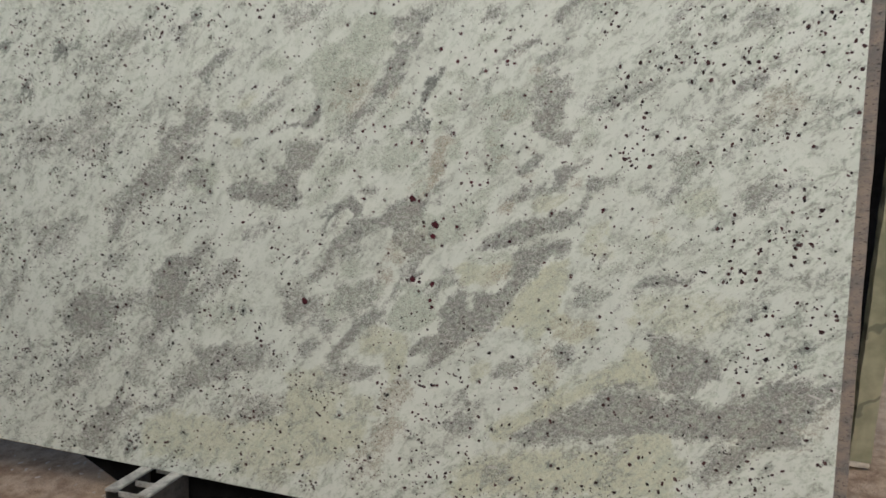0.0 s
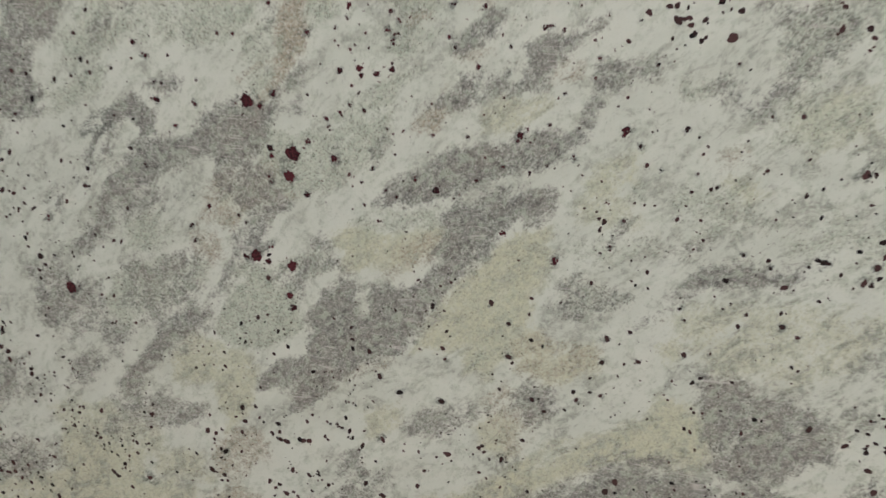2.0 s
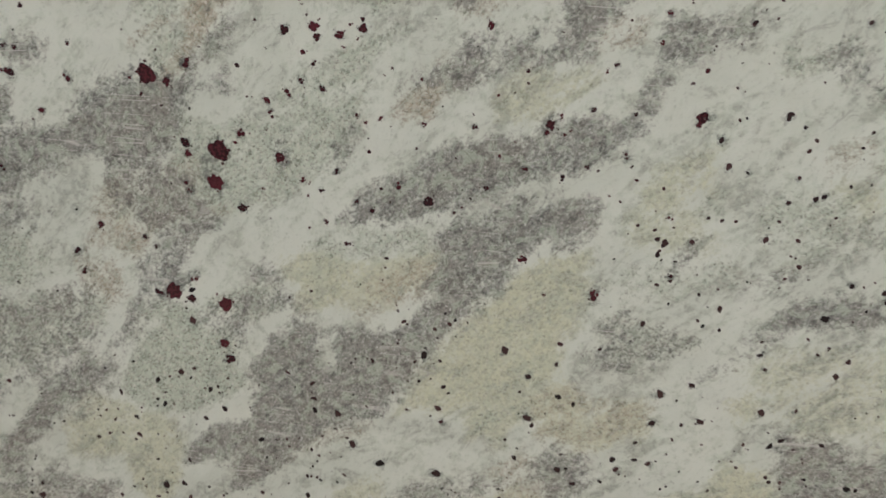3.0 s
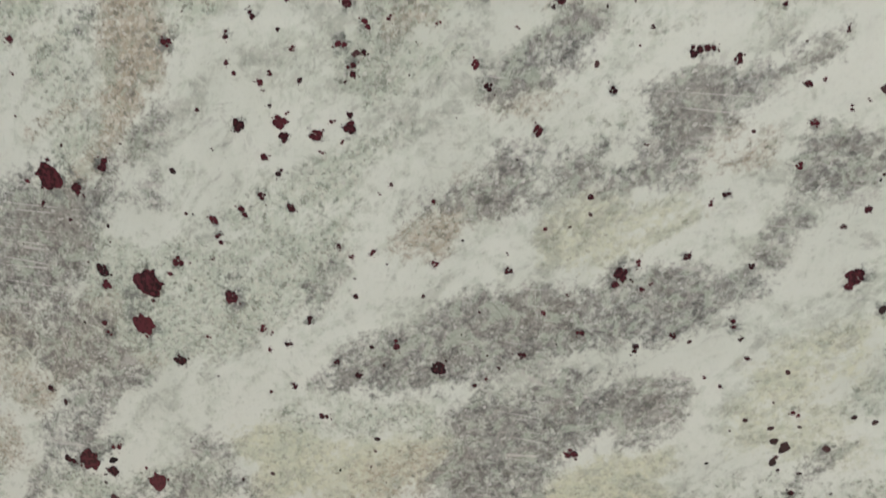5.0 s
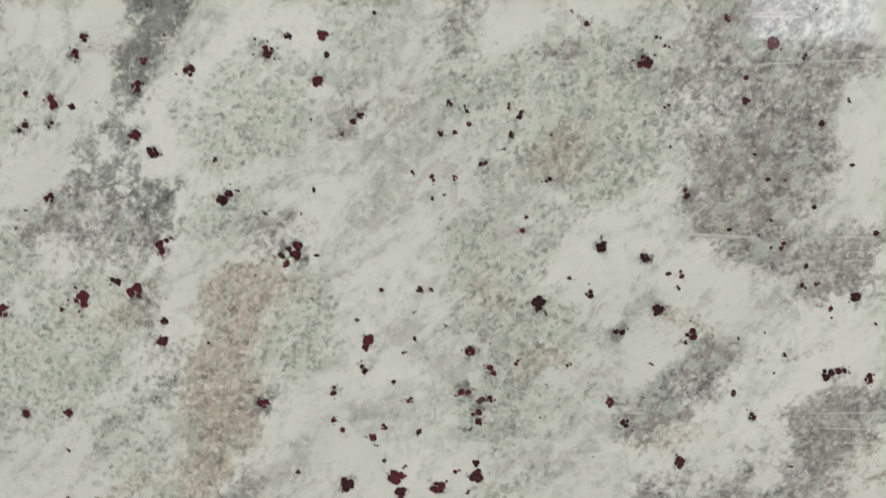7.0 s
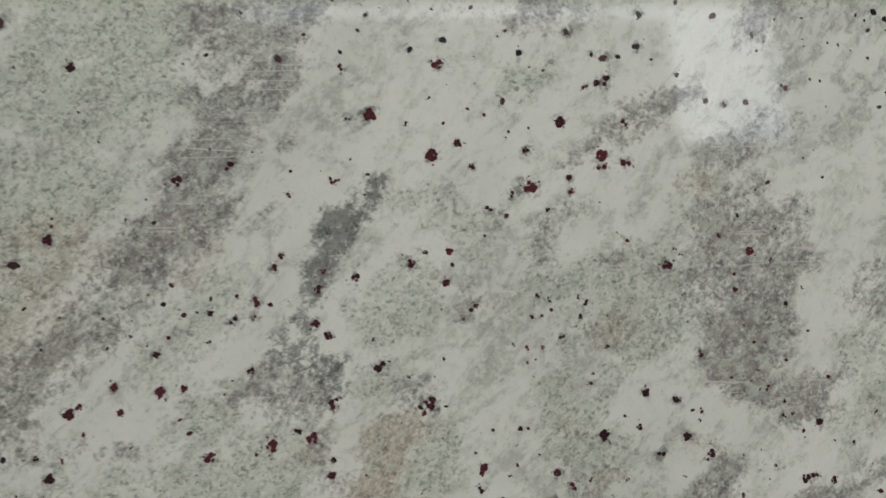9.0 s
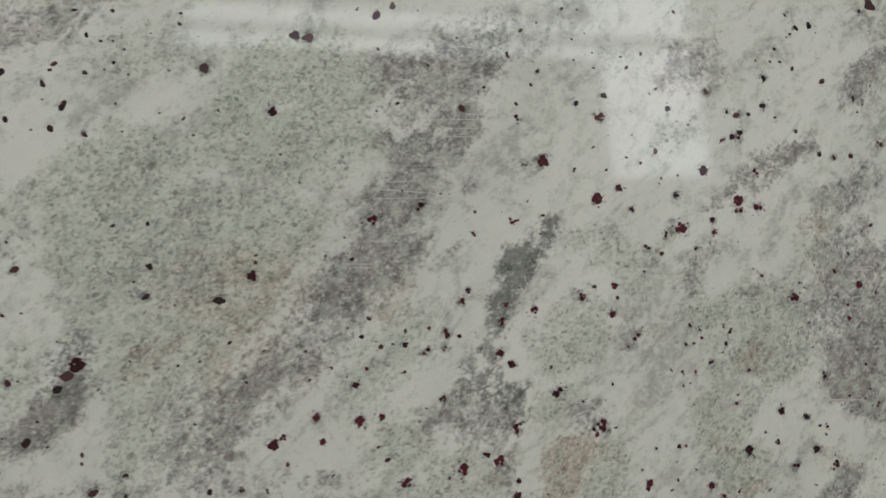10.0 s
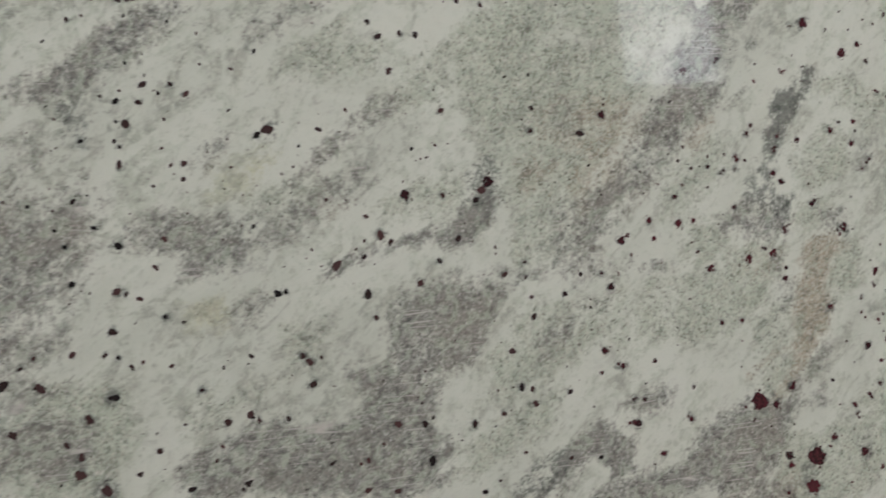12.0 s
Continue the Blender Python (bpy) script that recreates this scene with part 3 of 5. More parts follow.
patch("grey", 0.9, 3, (-25, 1), (-8, 0), (6, -4), (10, -14), (2, -34), (6, -50), (-8, -63), (-37, -73))
patch("tan", 0.56, 3, (9, -4), (15, 7), (32, 9), (41, 19), (46, 17), (31, 4), (17, -3), (10, -14))
patch("tan", 0.51, 3, (-4, -57), (26, -53), (29, -76), (7, -91), (-22, -95), (-39, -86), (-36, -70))
patch("green", 0.7, 3, (9, -22), (42, -26), (70, -23), (83, -33), (76, -64), (61, -83), (38, -75), (43, -57), (20, -48))
patch("cream", 0.66, 3, (-37, -73), (-19, -80), (-9, -94), (-30, -109), (-42, -105))
patch("grey", 0.84, 3, (-5, -109), (21, -95), (46, -90), (42, -101), (23, -114), (15, -132), (-5, -135), (-13, -126))
patch("tan", 0.69, 3, (-45, -125), (-37, -114), (-34, -136), (-45, -163), (-52, -164))
patch("green", 0.9, 3, (-32, -167), (-7, -152), (21, -161), (14, -170), (-34, -179))
patch("green", 0.58, 3, (80, -27), (99, -23), (104, -33), (93, -45), (82, -52))
patch("grey", 0.58, 3, (83, -38), (91, -34), (93, -50), (85, -54))
patch("green", 0.78, 3, (110, -19), (135, 4), (145, -8), (135, -26), (125, -41), (109, -54), (95, -61), (101, -41))
patch("grey", 0.66, 3, (52, -125), (73, -118), (85, -129), (72, -141), (58, -134))
patch("cream", 0.82, 3, (79, -121), (103, -107), (125, -104), (136, -117), (163, -103), (190, -102), (188, -120), (165, -141), (87, -156), (90, -135))
patch("tan", 0.6, 3, (148, -124), (169, -111), (190, -108), (197, -128), (181, -138), (151, -144))
patch("grey", 0.74, 3, (87, -145), (102, -146), (102, -153), (84, -157))
patch("grey", 0.92, 3, (125, -86), (141, -69), (151, -56), (171, -46), (186, -38), (204, -28), (220, -26), (245, -26), (253, -15), (266, -11), (285, -11), (297, -10), (302, 0), (306, 12), (310, 21), (315, 26), (321, 13), (317, 6), (311, -6), (304, -21), (293, -29), (279, -41), (257, -44), (235, -50), (217, -61), (200, -74), (188, -82), (163, -89), (136, -90))
patch("tan", 0.56, 3, (182, -55), (210, -40), (233, -37), (244, -31), (234, -45), (211, -59), (188, -70))
patch("grey", 0.74, 3, (308, 31), (309, 44), (319, 49), (336, 48), (341, 28), (325, 22), (316, 17))
patch("grey", 0.98, 3, (189, -93), (201, -82), (226, -79), (251, -66), (272, -66), (291, -58), (289, -71), (284, -83), (264, -92), (244, -107), (235, -118), (233, -128), (192, -136), (175, -129), (188, -111))
patch("tan", 0.42, 3, (201, -85), (238, -77), (250, -77), (235, -94), (203, -102))
patch("cream", 0.82, 3, (237, -117), (255, -102), (272, -99), (287, -88), (287, -102), (268, -121), (236, -127))
patch("cream", 0.58, 3, (222, 3), (238, 14), (260, 12), (270, 17), (281, 9), (262, 0), (242, -14), (219, -16))
patch("tan", 0.65, 3, (160, -11), (169, 2), (182, 11), (189, 18), (198, 21), (210, 29), (205, 15), (212, 11), (194, 2), (183, -3), (179, -16), (165, -18), (158, -19))
patch("grey", 0.74, 3, (189, 14), (199, 28), (216, 36), (225, 35), (217, 23), (210, 9), (194, 7))
patch("green", 0.7, 3, (291, -117), (312, -100), (333, -88), (336, -74), (351, -74), (350, -88), (341, -107))
patch("cream", 0.66, 3, (302, -48), (322, -40), (342, -33), (345, -47), (338, -63), (313, -67))
patch("grey", 0.58, 3, (334, -96), (342, -81), (352, -77), (349, -94), (339, -108))
patch("green", 0.54, 3, (337, -66), (347, -54), (360, -50), (363, -64), (351, -72))

patch("tan", 0.92, 3, (51, 113), (70, 115), (72, 107), (61, 94), (56, 74), (60, 57), (55, 48), (41, 36), (30, 40), (26, 51), (28, 73), (36, 95), (42, 106))
patch("tan", 0.74, 3, (9, 32), (35, 45), (41, 36), (36, 20), (24, 10), (14, -5), (9, -11), (6, -6), (16, 9), (32, 24), (30, 33), (7, 27), (-8, 17), (-10, 22), (0, 29))
patch("green", 0.78, 3, (61, 104), (83, 111), (91, 101), (82, 75), (69, 70), (60, 57), (57, 74), (59, 92))
patch("green", 0.74, 3, (-3, 25), (25, 33), (34, 26), (27, 12), (10, -1), (-4, 8))
patch("cream", 0.74, 3, (35, 56), (45, 70), (47, 56), (37, 47))
patch("green", 0.82, 3, (-29, 89), (-7, 98), (8, 92), (11, 73), (0, 63), (-16, 67), (-30, 62))
patch("grey", 0.66, 3, (56, 131), (68, 131), (79, 126), (72, 119), (62, 117), (55, 121))
patch("grey", 0.66, 3, (56, 61), (65, 68), (67, 57), (58, 52))
patch("grey", 0.54, 3, (17, 99), (26, 101), (23, 84), (36, 82), (27, 64), (17, 46), (8, 43), (20, 64))
patch("grey", 0.74, 3, (-35, -1), (-9, 1), (7, -8), (42, -1), (54, 4), (54, -8), (-36, -14))
patch("grey", 0.7, 3, (22, 7), (43, 25), (53, 34), (60, 37), (55, 25), (41, 10), (26, 3))
patch("green", 0.82, 3, (131, 129), (151, 125), (157, 111), (178, 97), (183, 83), (175, 70), (163, 74), (146, 82), (135, 96), (125, 118))
patch("tan", 0.42, 3, (137, 119), (145, 115), (152, 96), (146, 96), (137, 108))
patch("tan", 0.6, 3, (154, 80), (173, 80), (173, 74), (154, 73))
patch("green", 0.58, 3, (146, 69), (167, 70), (177, 64), (163, 55), (146, 52), (134, 56))
patch("green", 0.7, 3, (126, 24), (147, 30), (162, 39), (166, 35), (151, 19), (139, -3), (115, -4), (119, 6))
patch("tan", 0.51, 3, (206, 94), (222, 94), (223, 86), (209, 84))
patch("grey", 0.88, 3, (190, 58), (204, 71), (223, 82), (233, 78), (228, 66), (215, 55), (203, 43), (190, 47))
patch("tan", 0.51, 3, (194, 52), (212, 57), (225, 53), (213, 42), (197, 41))
patch("grey", 0.84, 3, (243, 24), (256, 39), (253, 54), (262, 63), (275, 66), (299, 69), (300, 58), (289, 45), (278, 36), (261, 25), (252, 15), (241, 17))
patch("tan", 0.56, 3, (283, 39), (301, 48), (303, 35), (290, 26), (279, 26))
patch("grey", 0.74, 3, (248, 113), (261, 121), (281, 125), (293, 128), (294, 120), (280, 116), (269, 108), (254, 105))
patch("green", 0.66, 3, (261, 98), (273, 106), (294, 116), (296, 101), (280, 96), (267, 94))
patch("grey", 0.82, 3, (161, -2), (173, 11), (190, 19), (201, 35), (210, 33), (206, 19), (217, 13), (203, 1))
patch("green", 0.58, 3, (208, 33), (225, 47), (239, 45), (236, 34), (218, 29))
patch("grey", 0.62, 3, (216, 29), (240, 39), (254, 37), (241, 28), (229, 19), (217, 20))

patch("dark", 0.98, 3, (25, 217), (38, 218), (36, 205), (32, 198), (23, 200), (21, 206))
patch("grey", 0.82, 3, (19, 199), (27, 220), (42, 220), (46, 212), (36, 197), (33, 186), (18, 184), (11, 187), (14, 197))
patch("grey", 0.62, 3, (45, 232), (57, 234), (58, 224), (48, 216), (42, 222))
patch("dark", 0.74, 3, (9, 164), (21, 166), (23, 158), (18, 152), (30, 137), (33, 124), (19, 128), (13, 135), (-4, 142), (-1, 152), (6, 156))
patch("grey", 0.76, 3, (-24, 131), (-7, 140), (11, 133), (21, 125), (-2, 121), (-22, 124))
patch("grey", 0.74, 3, (-40, 240), (-22, 240), (-21, 232), (-29, 222), (-41, 220))
patch("grey", 0.56, 3, (-23, 208), (-2, 221), (1, 217), (-17, 202), (-31, 201))
patch("tan", 0.51, 3, (-43, 202), (-27, 204), (-21, 194), (-32, 180), (-44, 174))
patch("green", 0.76, 3, (31, 174), (52, 177), (76, 174), (80, 162), (71, 147), (50, 148), (34, 153), (29, 164))
patch("green", 0.76, 3, (-47, 132), (-26, 129), (-8, 117), (-11, 99), (-29, 102), (-49, 109))
patch("green", 0.66, 3, (36, 136), (54, 142), (66, 135), (57, 121), (39, 115), (33, 122))
patch("green", 0.56, 3, (76, 221), (99, 219), (96, 211), (80, 209))
patch("green", 0.7, 3, (125, 210), (138, 212), (139, 187), (126, 179), (123, 191))
patch("grey", 0.6, 3, (127, 206), (140, 209), (135, 189), (128, 181))
patch("green", 0.52, 3, (140, 218), (161, 217), (161, 209), (148, 207))
patch("green", 0.84, 3, (161, 188), (182, 194), (203, 187), (207, 166), (198, 151), (181, 137), (162, 144), (160, 167))
patch("grey", 0.62, 3, (163, 186), (178, 196), (184, 187), (171, 173), (162, 176))
patch("tan", 0.51, 3, (162, 157), (177, 160), (185, 152), (172, 144), (162, 146))
patch("grey", 0.88, 3, (243, 190), (269, 193), (282, 185), (269, 176), (264, 164), (266, 144), (253, 123), (251, 108), (233, 111), (220, 122), (224, 139), (240, 156), (247, 175), (216, 172), (199, 174), (218, 182), (236, 186))
patch("tan", 0.51, 3, (222, 135), (246, 141), (260, 131), (246, 115), (231, 113), (220, 122))
patch("tan", 0.6, 3, (247, 202), (262, 206), (267, 198), (254, 192), (245, 194))
patch("grey", 0.76, 3, (251, 106), (264, 114), (284, 117), (284, 102), (264, 98), (253, 97))
patch("tan", 0.47, 3, (204, 231), (219, 232), (223, 222), (210, 216), (204, 220))
patch("green", 0.56, 3, (198, 218), (225, 216), (221, 201), (204, 199))
patch("grey", 0.66, 3, (89, 172), (97, 176), (101, 167), (94, 157), (88, 159))
patch("tan", 0.6, 3, (103, 171), (118, 173), (115, 163), (101, 161))
patch("green", 0.74, 3, (127, 126), (144, 132), (159, 123), (156, 110), (137, 111), (127, 118))
patch("green", 0.62, 3, (132, 149), (147, 149), (151, 136), (136, 136))
patch("green", 0.66, 3, (159, 133), (176, 135), (181, 130), (161, 128))

patch("green", 0.86, 4, (-116, 327), (-69, 334), (-34, 313), (-40, 271), (-69, 247), (-97, 245), (-124, 256), (-161, 248), (-177, 257), (-178, 282), (-138, 277), (-124, 300))
patch("green", 0.82, 4, (-177, 245), (-124, 248), (-63, 241), (-75, 212), (-97, 202), (-142, 205), (-177, 223))
patch("grey", 0.76, 4, (-40, 313), (-13, 321), (-4, 329), (20, 333), (29, 314), (19, 295), (4, 295), (-11, 298), (-37, 292))
patch("dark", 0.58, 4, (2, 326), (17, 329), (16, 305), (4, 311))
patch("grey", 0.88, 4, (-40, 277), (-23, 283), (-8, 280), (1, 295), (19, 305), (13, 277), (0, 262), (-17, 256), (-35, 250), (-40, 262))
patch("grey", 0.8, 4, (-60, 244), (-40, 256), (-11, 259), (-20, 241), (-9, 238), (-24, 226), (-41, 218), (-61, 227))
patch("grey", 0.82, 4, (-69, 212), (-41, 223), (-12, 226), (-18, 208), (-30, 200), (-47, 186), (-64, 172), (-75, 158), (-86, 148), (-102, 135), (-120, 119), (-141, 104), (-151, 96), (-174, 98), (-174, 106), (-151, 110), (-128, 130), (-121, 146), (-107, 160), (-97, 179), (-83, 196))
patch("tan", 0.51, 4, (-137, 217), (-110, 219), (-69, 207), (-27, 203), (-18, 191), (-47, 177), (-75, 181), (-97, 170), (-107, 154), (-96, 143), (-118, 146), (-110, 171), (-134, 177), (-160, 195), (-150, 208))
patch("grey", 0.74, 4, (-142, 208), (-132, 211), (-134, 200), (-124, 197), (-134, 191), (-142, 197))
patch("tan", 0.42, 4, (-176, 184), (-155, 184), (-137, 172), (-144, 150), (-165, 148), (-175, 160))
patch("grey", 0.58, 4, (-147, 145), (-126, 144), (-123, 130), (-144, 120), (-152, 126))
patch("grey", 0.88, 4, (120, 325), (130, 335), (157, 339), (159, 316), (145, 303), (119, 306))
patch("green", 0.78, 4, (115, 287), (138, 290), (147, 280), (130, 268), (114, 271))
patch("green", 0.62, 4, (91, 328), (114, 331), (113, 315), (94, 315))
patch("grey", 0.9, 4, (243, 301), (248, 324), (263, 334), (285, 342), (310, 346), (309, 335), (284, 328), (269, 314), (254, 304))
patch("grey", 0.82, 4, (142, 233), (159, 249), (173, 264), (190, 274), (217, 277), (220, 271), (195, 255), (172, 249), (158, 239))
patch("tan", 0.51, 4, (183, 268), (207, 274), (195, 255), (175, 252))
patch("grey", 0.66, 4, (218, 239), (229, 251), (264, 258), (286, 261), (278, 251), (256, 241), (235, 235))
patch("grey", 0.52, 4, (0, 250), (15, 259), (3, 241))
patch("green", 0.54, 4, (-179, 326), (-144, 335), (-125, 315), (-162, 300), (-178, 297))

patch("grey", 0.88, 4, (-462, 229), (-439, 240), (-424, 250), (-401, 272), (-368, 278), (-358, 275), (-381, 256), (-401, 240), (-414, 227), (-438, 219), (-457, 221))
patch("green", 0.58, 4, (-409, 253), (-375, 265), (-372, 259), (-398, 243))
patch("dark", 0.74, 4, (-432, 215), (-423, 215), (-426, 202), (-431, 206))
patch("grey", 0.7, 4, (-329, 252), (-324, 265), (-294, 278), (-281, 278), (-315, 258))
patch("green", 0.66, 4, (-305, 258), (-268, 265), (-241, 254), (-247, 227), (-285, 224), (-311, 232))
patch("cream", 0.66, 4, (-354, 177), (-323, 192), (-304, 191), (-335, 162), (-358, 160))
patch("green", 0.58, 4, (-245, 244), (-227, 258), (-206, 250), (-212, 212), (-244, 209))
patch("green", 0.9, 4, (-197, 268), (-167, 271), (-146, 257), (-91, 249), (-59, 238), (-73, 212), (-133, 206), (-154, 188), (-173, 193), (-197, 211), (-206, 243))
patch("grey", 0.62, 4, (-369, 181), (-359, 193), (-342, 201), (-346, 193), (-360, 180))
patch("grey", 0.86, 4, (-301, 181), (-287, 197), (-266, 203), (-244, 216), (-244, 211), (-266, 196), (-284, 185), (-298, 176), (-316, 165), (-326, 155), (-337, 142), (-327, 138), (-332, 125), (-346, 109), (-351, 120), (-377, 119), (-376, 132), (-397, 133), (-403, 140), (-393, 153), (-368, 151), (-343, 146), (-333, 157), (-315, 171))
patch("grey", 0.66, 4, (-346, 106), (-320, 107), (-328, 91), (-344, 86), (-354, 93))
patch("cream", 0.66, 4, (-375, 102), (-356, 104), (-354, 87), (-373, 85))
patch("green", 0.74, 4, (-319, 80), (-298, 88), (-288, 80), (-303, 61), (-330, 57), (-323, 66))
patch("green", 0.66, 4, (-387, 30), (-364, 44), (-338, 48), (-313, 62), (-324, 46), (-351, 36), (-381, 22))
patch("grey", 0.86, 4, (-472, 117), (-471, 126), (-453, 134), (-438, 143), (-436, 138), (-454, 125))
patch("grey", 0.66, 4, (-468, 154), (-457, 160), (-439, 167), (-424, 172), (-424, 167), (-443, 156), (-469, 150))
patch("grey", 0.5, 4, (-465, 201), (-442, 203), (-440, 190), (-466, 179))
patch("grey", 0.5, 4, (-432, 149), (-416, 157), (-423, 142), (-441, 137))
patch("green", 0.9, 4, (-476, 64), (-447, 67), (-419, 54), (-402, 32), (-416, 11), (-438, -3), (-481, 3))
patch("grey", 0.58, 4, (-474, 92), (-457, 93), (-442, 89), (-458, 78), (-475, 76))
patch("grey", 0.96, 4, (-384, -12), (-386, 6), (-369, 14), (-355, 26), (-339, 27), (-313, 20), (-285, 24), (-278, 30), (-283, 52), (-259, 56), (-256, 91), (-234, 103), (-205, 105), (-182, 99), (-179, 92), (-195, 75), (-208, 51), (-231, 39), (-240, 18), (-227, -5), (-232, -27), (-254, -31))
patch("grey", 0.92, 4, (-293, 115), (-278, 124), (-253, 130), (-242, 136), (-213, 138), (-198, 147), (-190, 158), (-185, 154), (-191, 136), (-207, 126), (-236, 127), (-257, 123), (-279, 114))
patch("dark", 1, 4, (-199, 149), (-195, 165), (-189, 172), (-182, 171), (-186, 156), (-194, 147))
patch("dark", 0.74, 4, (-293, 115), (-282, 121), (-284, 113))
patch("tan", 0.33, 4, (-296, 163), (-268, 165), (-270, 148), (-294, 136))
patch("green", 0.66, 4, (-241, 150), (-212, 152), (-206, 141), (-235, 139))
patch("grey", 0.78, 4, (-219, 106), (-189, 111), (-156, 101), (-139, 107), (-123, 120), (-115, 116), (-136, 99), (-160, 97), (-182, 103))
patch("green", 0.62, 4, (-159, 45), (-146, 59), (-139, 58), (-152, 26), (-172, 17), (-206, 21), (-215, 4), (-222, 16), (-202, 32), (-172, 28))
patch("green", 0.74, 4, (-180, 73), (-160, 86), (-137, 80), (-105, 85), (-110, 70), (-143, 58), (-174, 47))
patch("green", 0.54, 4, (-100, 100), (-85, 68), (-99, 39), (-131, 57))
patch("green", 0.66, 4, (-223, 1), (-196, 12), (-160, 23), (-140, 43), (-137, 24), (-162, -3), (-186, -18), (-225, -28))

patch("green", 0.74, 4, (-177, 220), (-142, 205), (-97, 202), (-83, 196), (-97, 179), (-123, 158), (-134, 144), (-159, 129), (-175, 130))
patch("tan", 0.51, 4, (-137, 172), (-97, 182), (-75, 158), (-102, 137), (-123, 138))
patch("grey", 0.74, 4, (-121, 146), (-97, 170), (-69, 170), (-75, 156), (-96, 137), (-123, 119), (-136, 117))
patch("dark", 0.7, 4, (13, 178), (23, 196), (44, 225), (54, 228), (47, 210), (31, 190), (22, 175))
patch("dark", 0.82, 4, (-2, 138), (4, 155), (13, 167), (22, 161), (19, 149), (33, 140), (30, 131), (13, 136))
patch("grey", 0.82, 4, (-22, 125), (-8, 139), (16, 141), (33, 140), (33, 128), (15, 126), (-8, 126))
patch("grey", 0.58, 4, (124, 196), (140, 211), (154, 214), (140, 199), (127, 190))
patch("green", 0.74, 4, (126, 175), (172, 192), (205, 197), (214, 172), (195, 148), (163, 143), (138, 156))
patch("green", 0.74, 4, (124, 127), (168, 122), (163, 86), (134, 91))

patch("green", 0.74, 4, (10, -36), (57, -28), (111, -16), (128, -40), (92, -73), (54, -90), (25, -93), (7, -67))
patch("grey", 0.66, 4, (-31, -57), (8, -58), (31, -74), (35, -92), (5, -102), (-30, -98))
patch("grey", 0.62, 4, (21, -165), (47, -147), (62, -165), (51, -182), (26, -180))
patch("green", 0.62, 4, (75, -10), (119, 16), (153, 10), (145, -14), (111, -28))
patch("tan", 0.42, 4, (233, -268), (254, -242), (286, -290), (261, -323))
patch("grey", 0.58, 4, (387, 31), (408, 43), (424, 27), (446, 14), (436, 3), (413, 16))

patch("green", 0.7, 3, (25, 175), (49, 179), (79, 169), (71, 158), (48, 147), (33, 157))
patch("green", 0.74, 3, (150, 170), (183, 176), (221, 170), (222, 153), (204, 136), (177, 131), (160, 149), (151, 145))
patch("tan", 0.51, 3, (160, 153), (170, 158), (180, 160), (176, 153), (164, 149))
patch("grey", 0.86, 3, (220, 159), (238, 170), (258, 170), (265, 161), (260, 148), (258, 135), (243, 125), (226, 126), (218, 136), (223, 146))
patch("green", 0.62, 3, (235, 80), (252, 87), (269, 86), (267, 71), (244, 64))
patch("green", 0.58, 3, (227, 45), (248, 56), (253, 44), (238, 30))
patch("dark", 0.74, 3, (0, 151), (10, 165), (20, 161), (28, 143), (30, 127), (15, 133), (-1, 137))
patch("grey", 0.7, 3, (-26, 128), (-12, 136), (0, 141), (2, 134), (-13, 122), (-26, 117))

patch("green", 0.66, 4, (-87, 99), (-15, 97), (-4, 60), (-40, 40), (-94, 54))
patch("grey", 0.66, 4, (-477, 54), (-459, 59), (-434, 43), (-421, 21), (-438, 1), (-464, 8), (-479, 29))
patch("green", 0.58, 4, (-348, 170), (-308, 174), (-296, 163), (-324, 145), (-343, 149))
patch("green", 0.62, 4, (-269, 152), (-248, 164), (-204, 173), (-201, 155), (-242, 139))
patch("green", 0.58, 4, (-202, 194), (-173, 189), (-139, 170), (-153, 145), (-180, 143), (-186, 161))

patch("grey", 0.74, 3, (240, 19), (247, 28), (262, 40), (263, 48), (276, 54), (297, 65), (298, 77), (306, 73), (291, 45), (277, 37), (275, 22), (259, 16))
patch("tan", 0.6, 3, (268, 28), (279, 46), (294, 51), (292, 43), (284, 31), (275, 20))
patch("grey", 0.66, 3, (267, -33), (287, -23), (302, -11), (304, -21), (285, -38))
patch("green", 0.66, 3, (134, 54), (157, 62), (185, 76), (192, 64), (171, 50), (144, 39))
patch("cream", 0.58, 3, (311, -37), (331, -29), (351, -22), (355, -55), (327, -60))

patch("grey", 0.62, 6, (-190, -105), (-127, -84), (-84, -97), (-137, -125))
patch("green", 0.58, 6, (366, -49), (431, -37), (466, -76), (403, -95))
patch("grey", 0.58, 6, (-155, -168), (-67, -143), (-50, -190), (-103, -237), (-156, -218))
patch("grey", 0.62, 6, (-68, -209), (0, -153), (-33, -205), (-85, -261))

patch("green", 0.62, 4, (-75, 170), (-50, 180), (-24, 191), (-13, 168), (-30, 140), (-61, 135), (-80, 142))
patch("grey", 0.66, 4, (-174, 109), (-149, 110), (-123, 117), (-107, 102), (-128, 95), (-174, 98))
patch("grey", 0.62, 4, (-96, 101), (-69, 105), (-48, 99), (-64, 91))
patch("green", 0.74, 4, (-58, 124), (-47, 135), (-25, 131), (-17, 111), (-34, 92), (-56, 99))
patch("green", 0.58, 4, (-175, 149), (-144, 150), (-123, 138), (-149, 118), (-175, 122))
patch("green", 0.66, 4, (31, 178), (71, 195), (76, 176), (63, 153), (42, 151))
patch("grey", 0.66, 4, (216, 207), (248, 222), (275, 218), (270, 196), (251, 171), (262, 145), (234, 128), (214, 132), (209, 160))
patch("green", 0.58, 4, (53, 225), (84, 222), (115, 212), (108, 188), (77, 200))

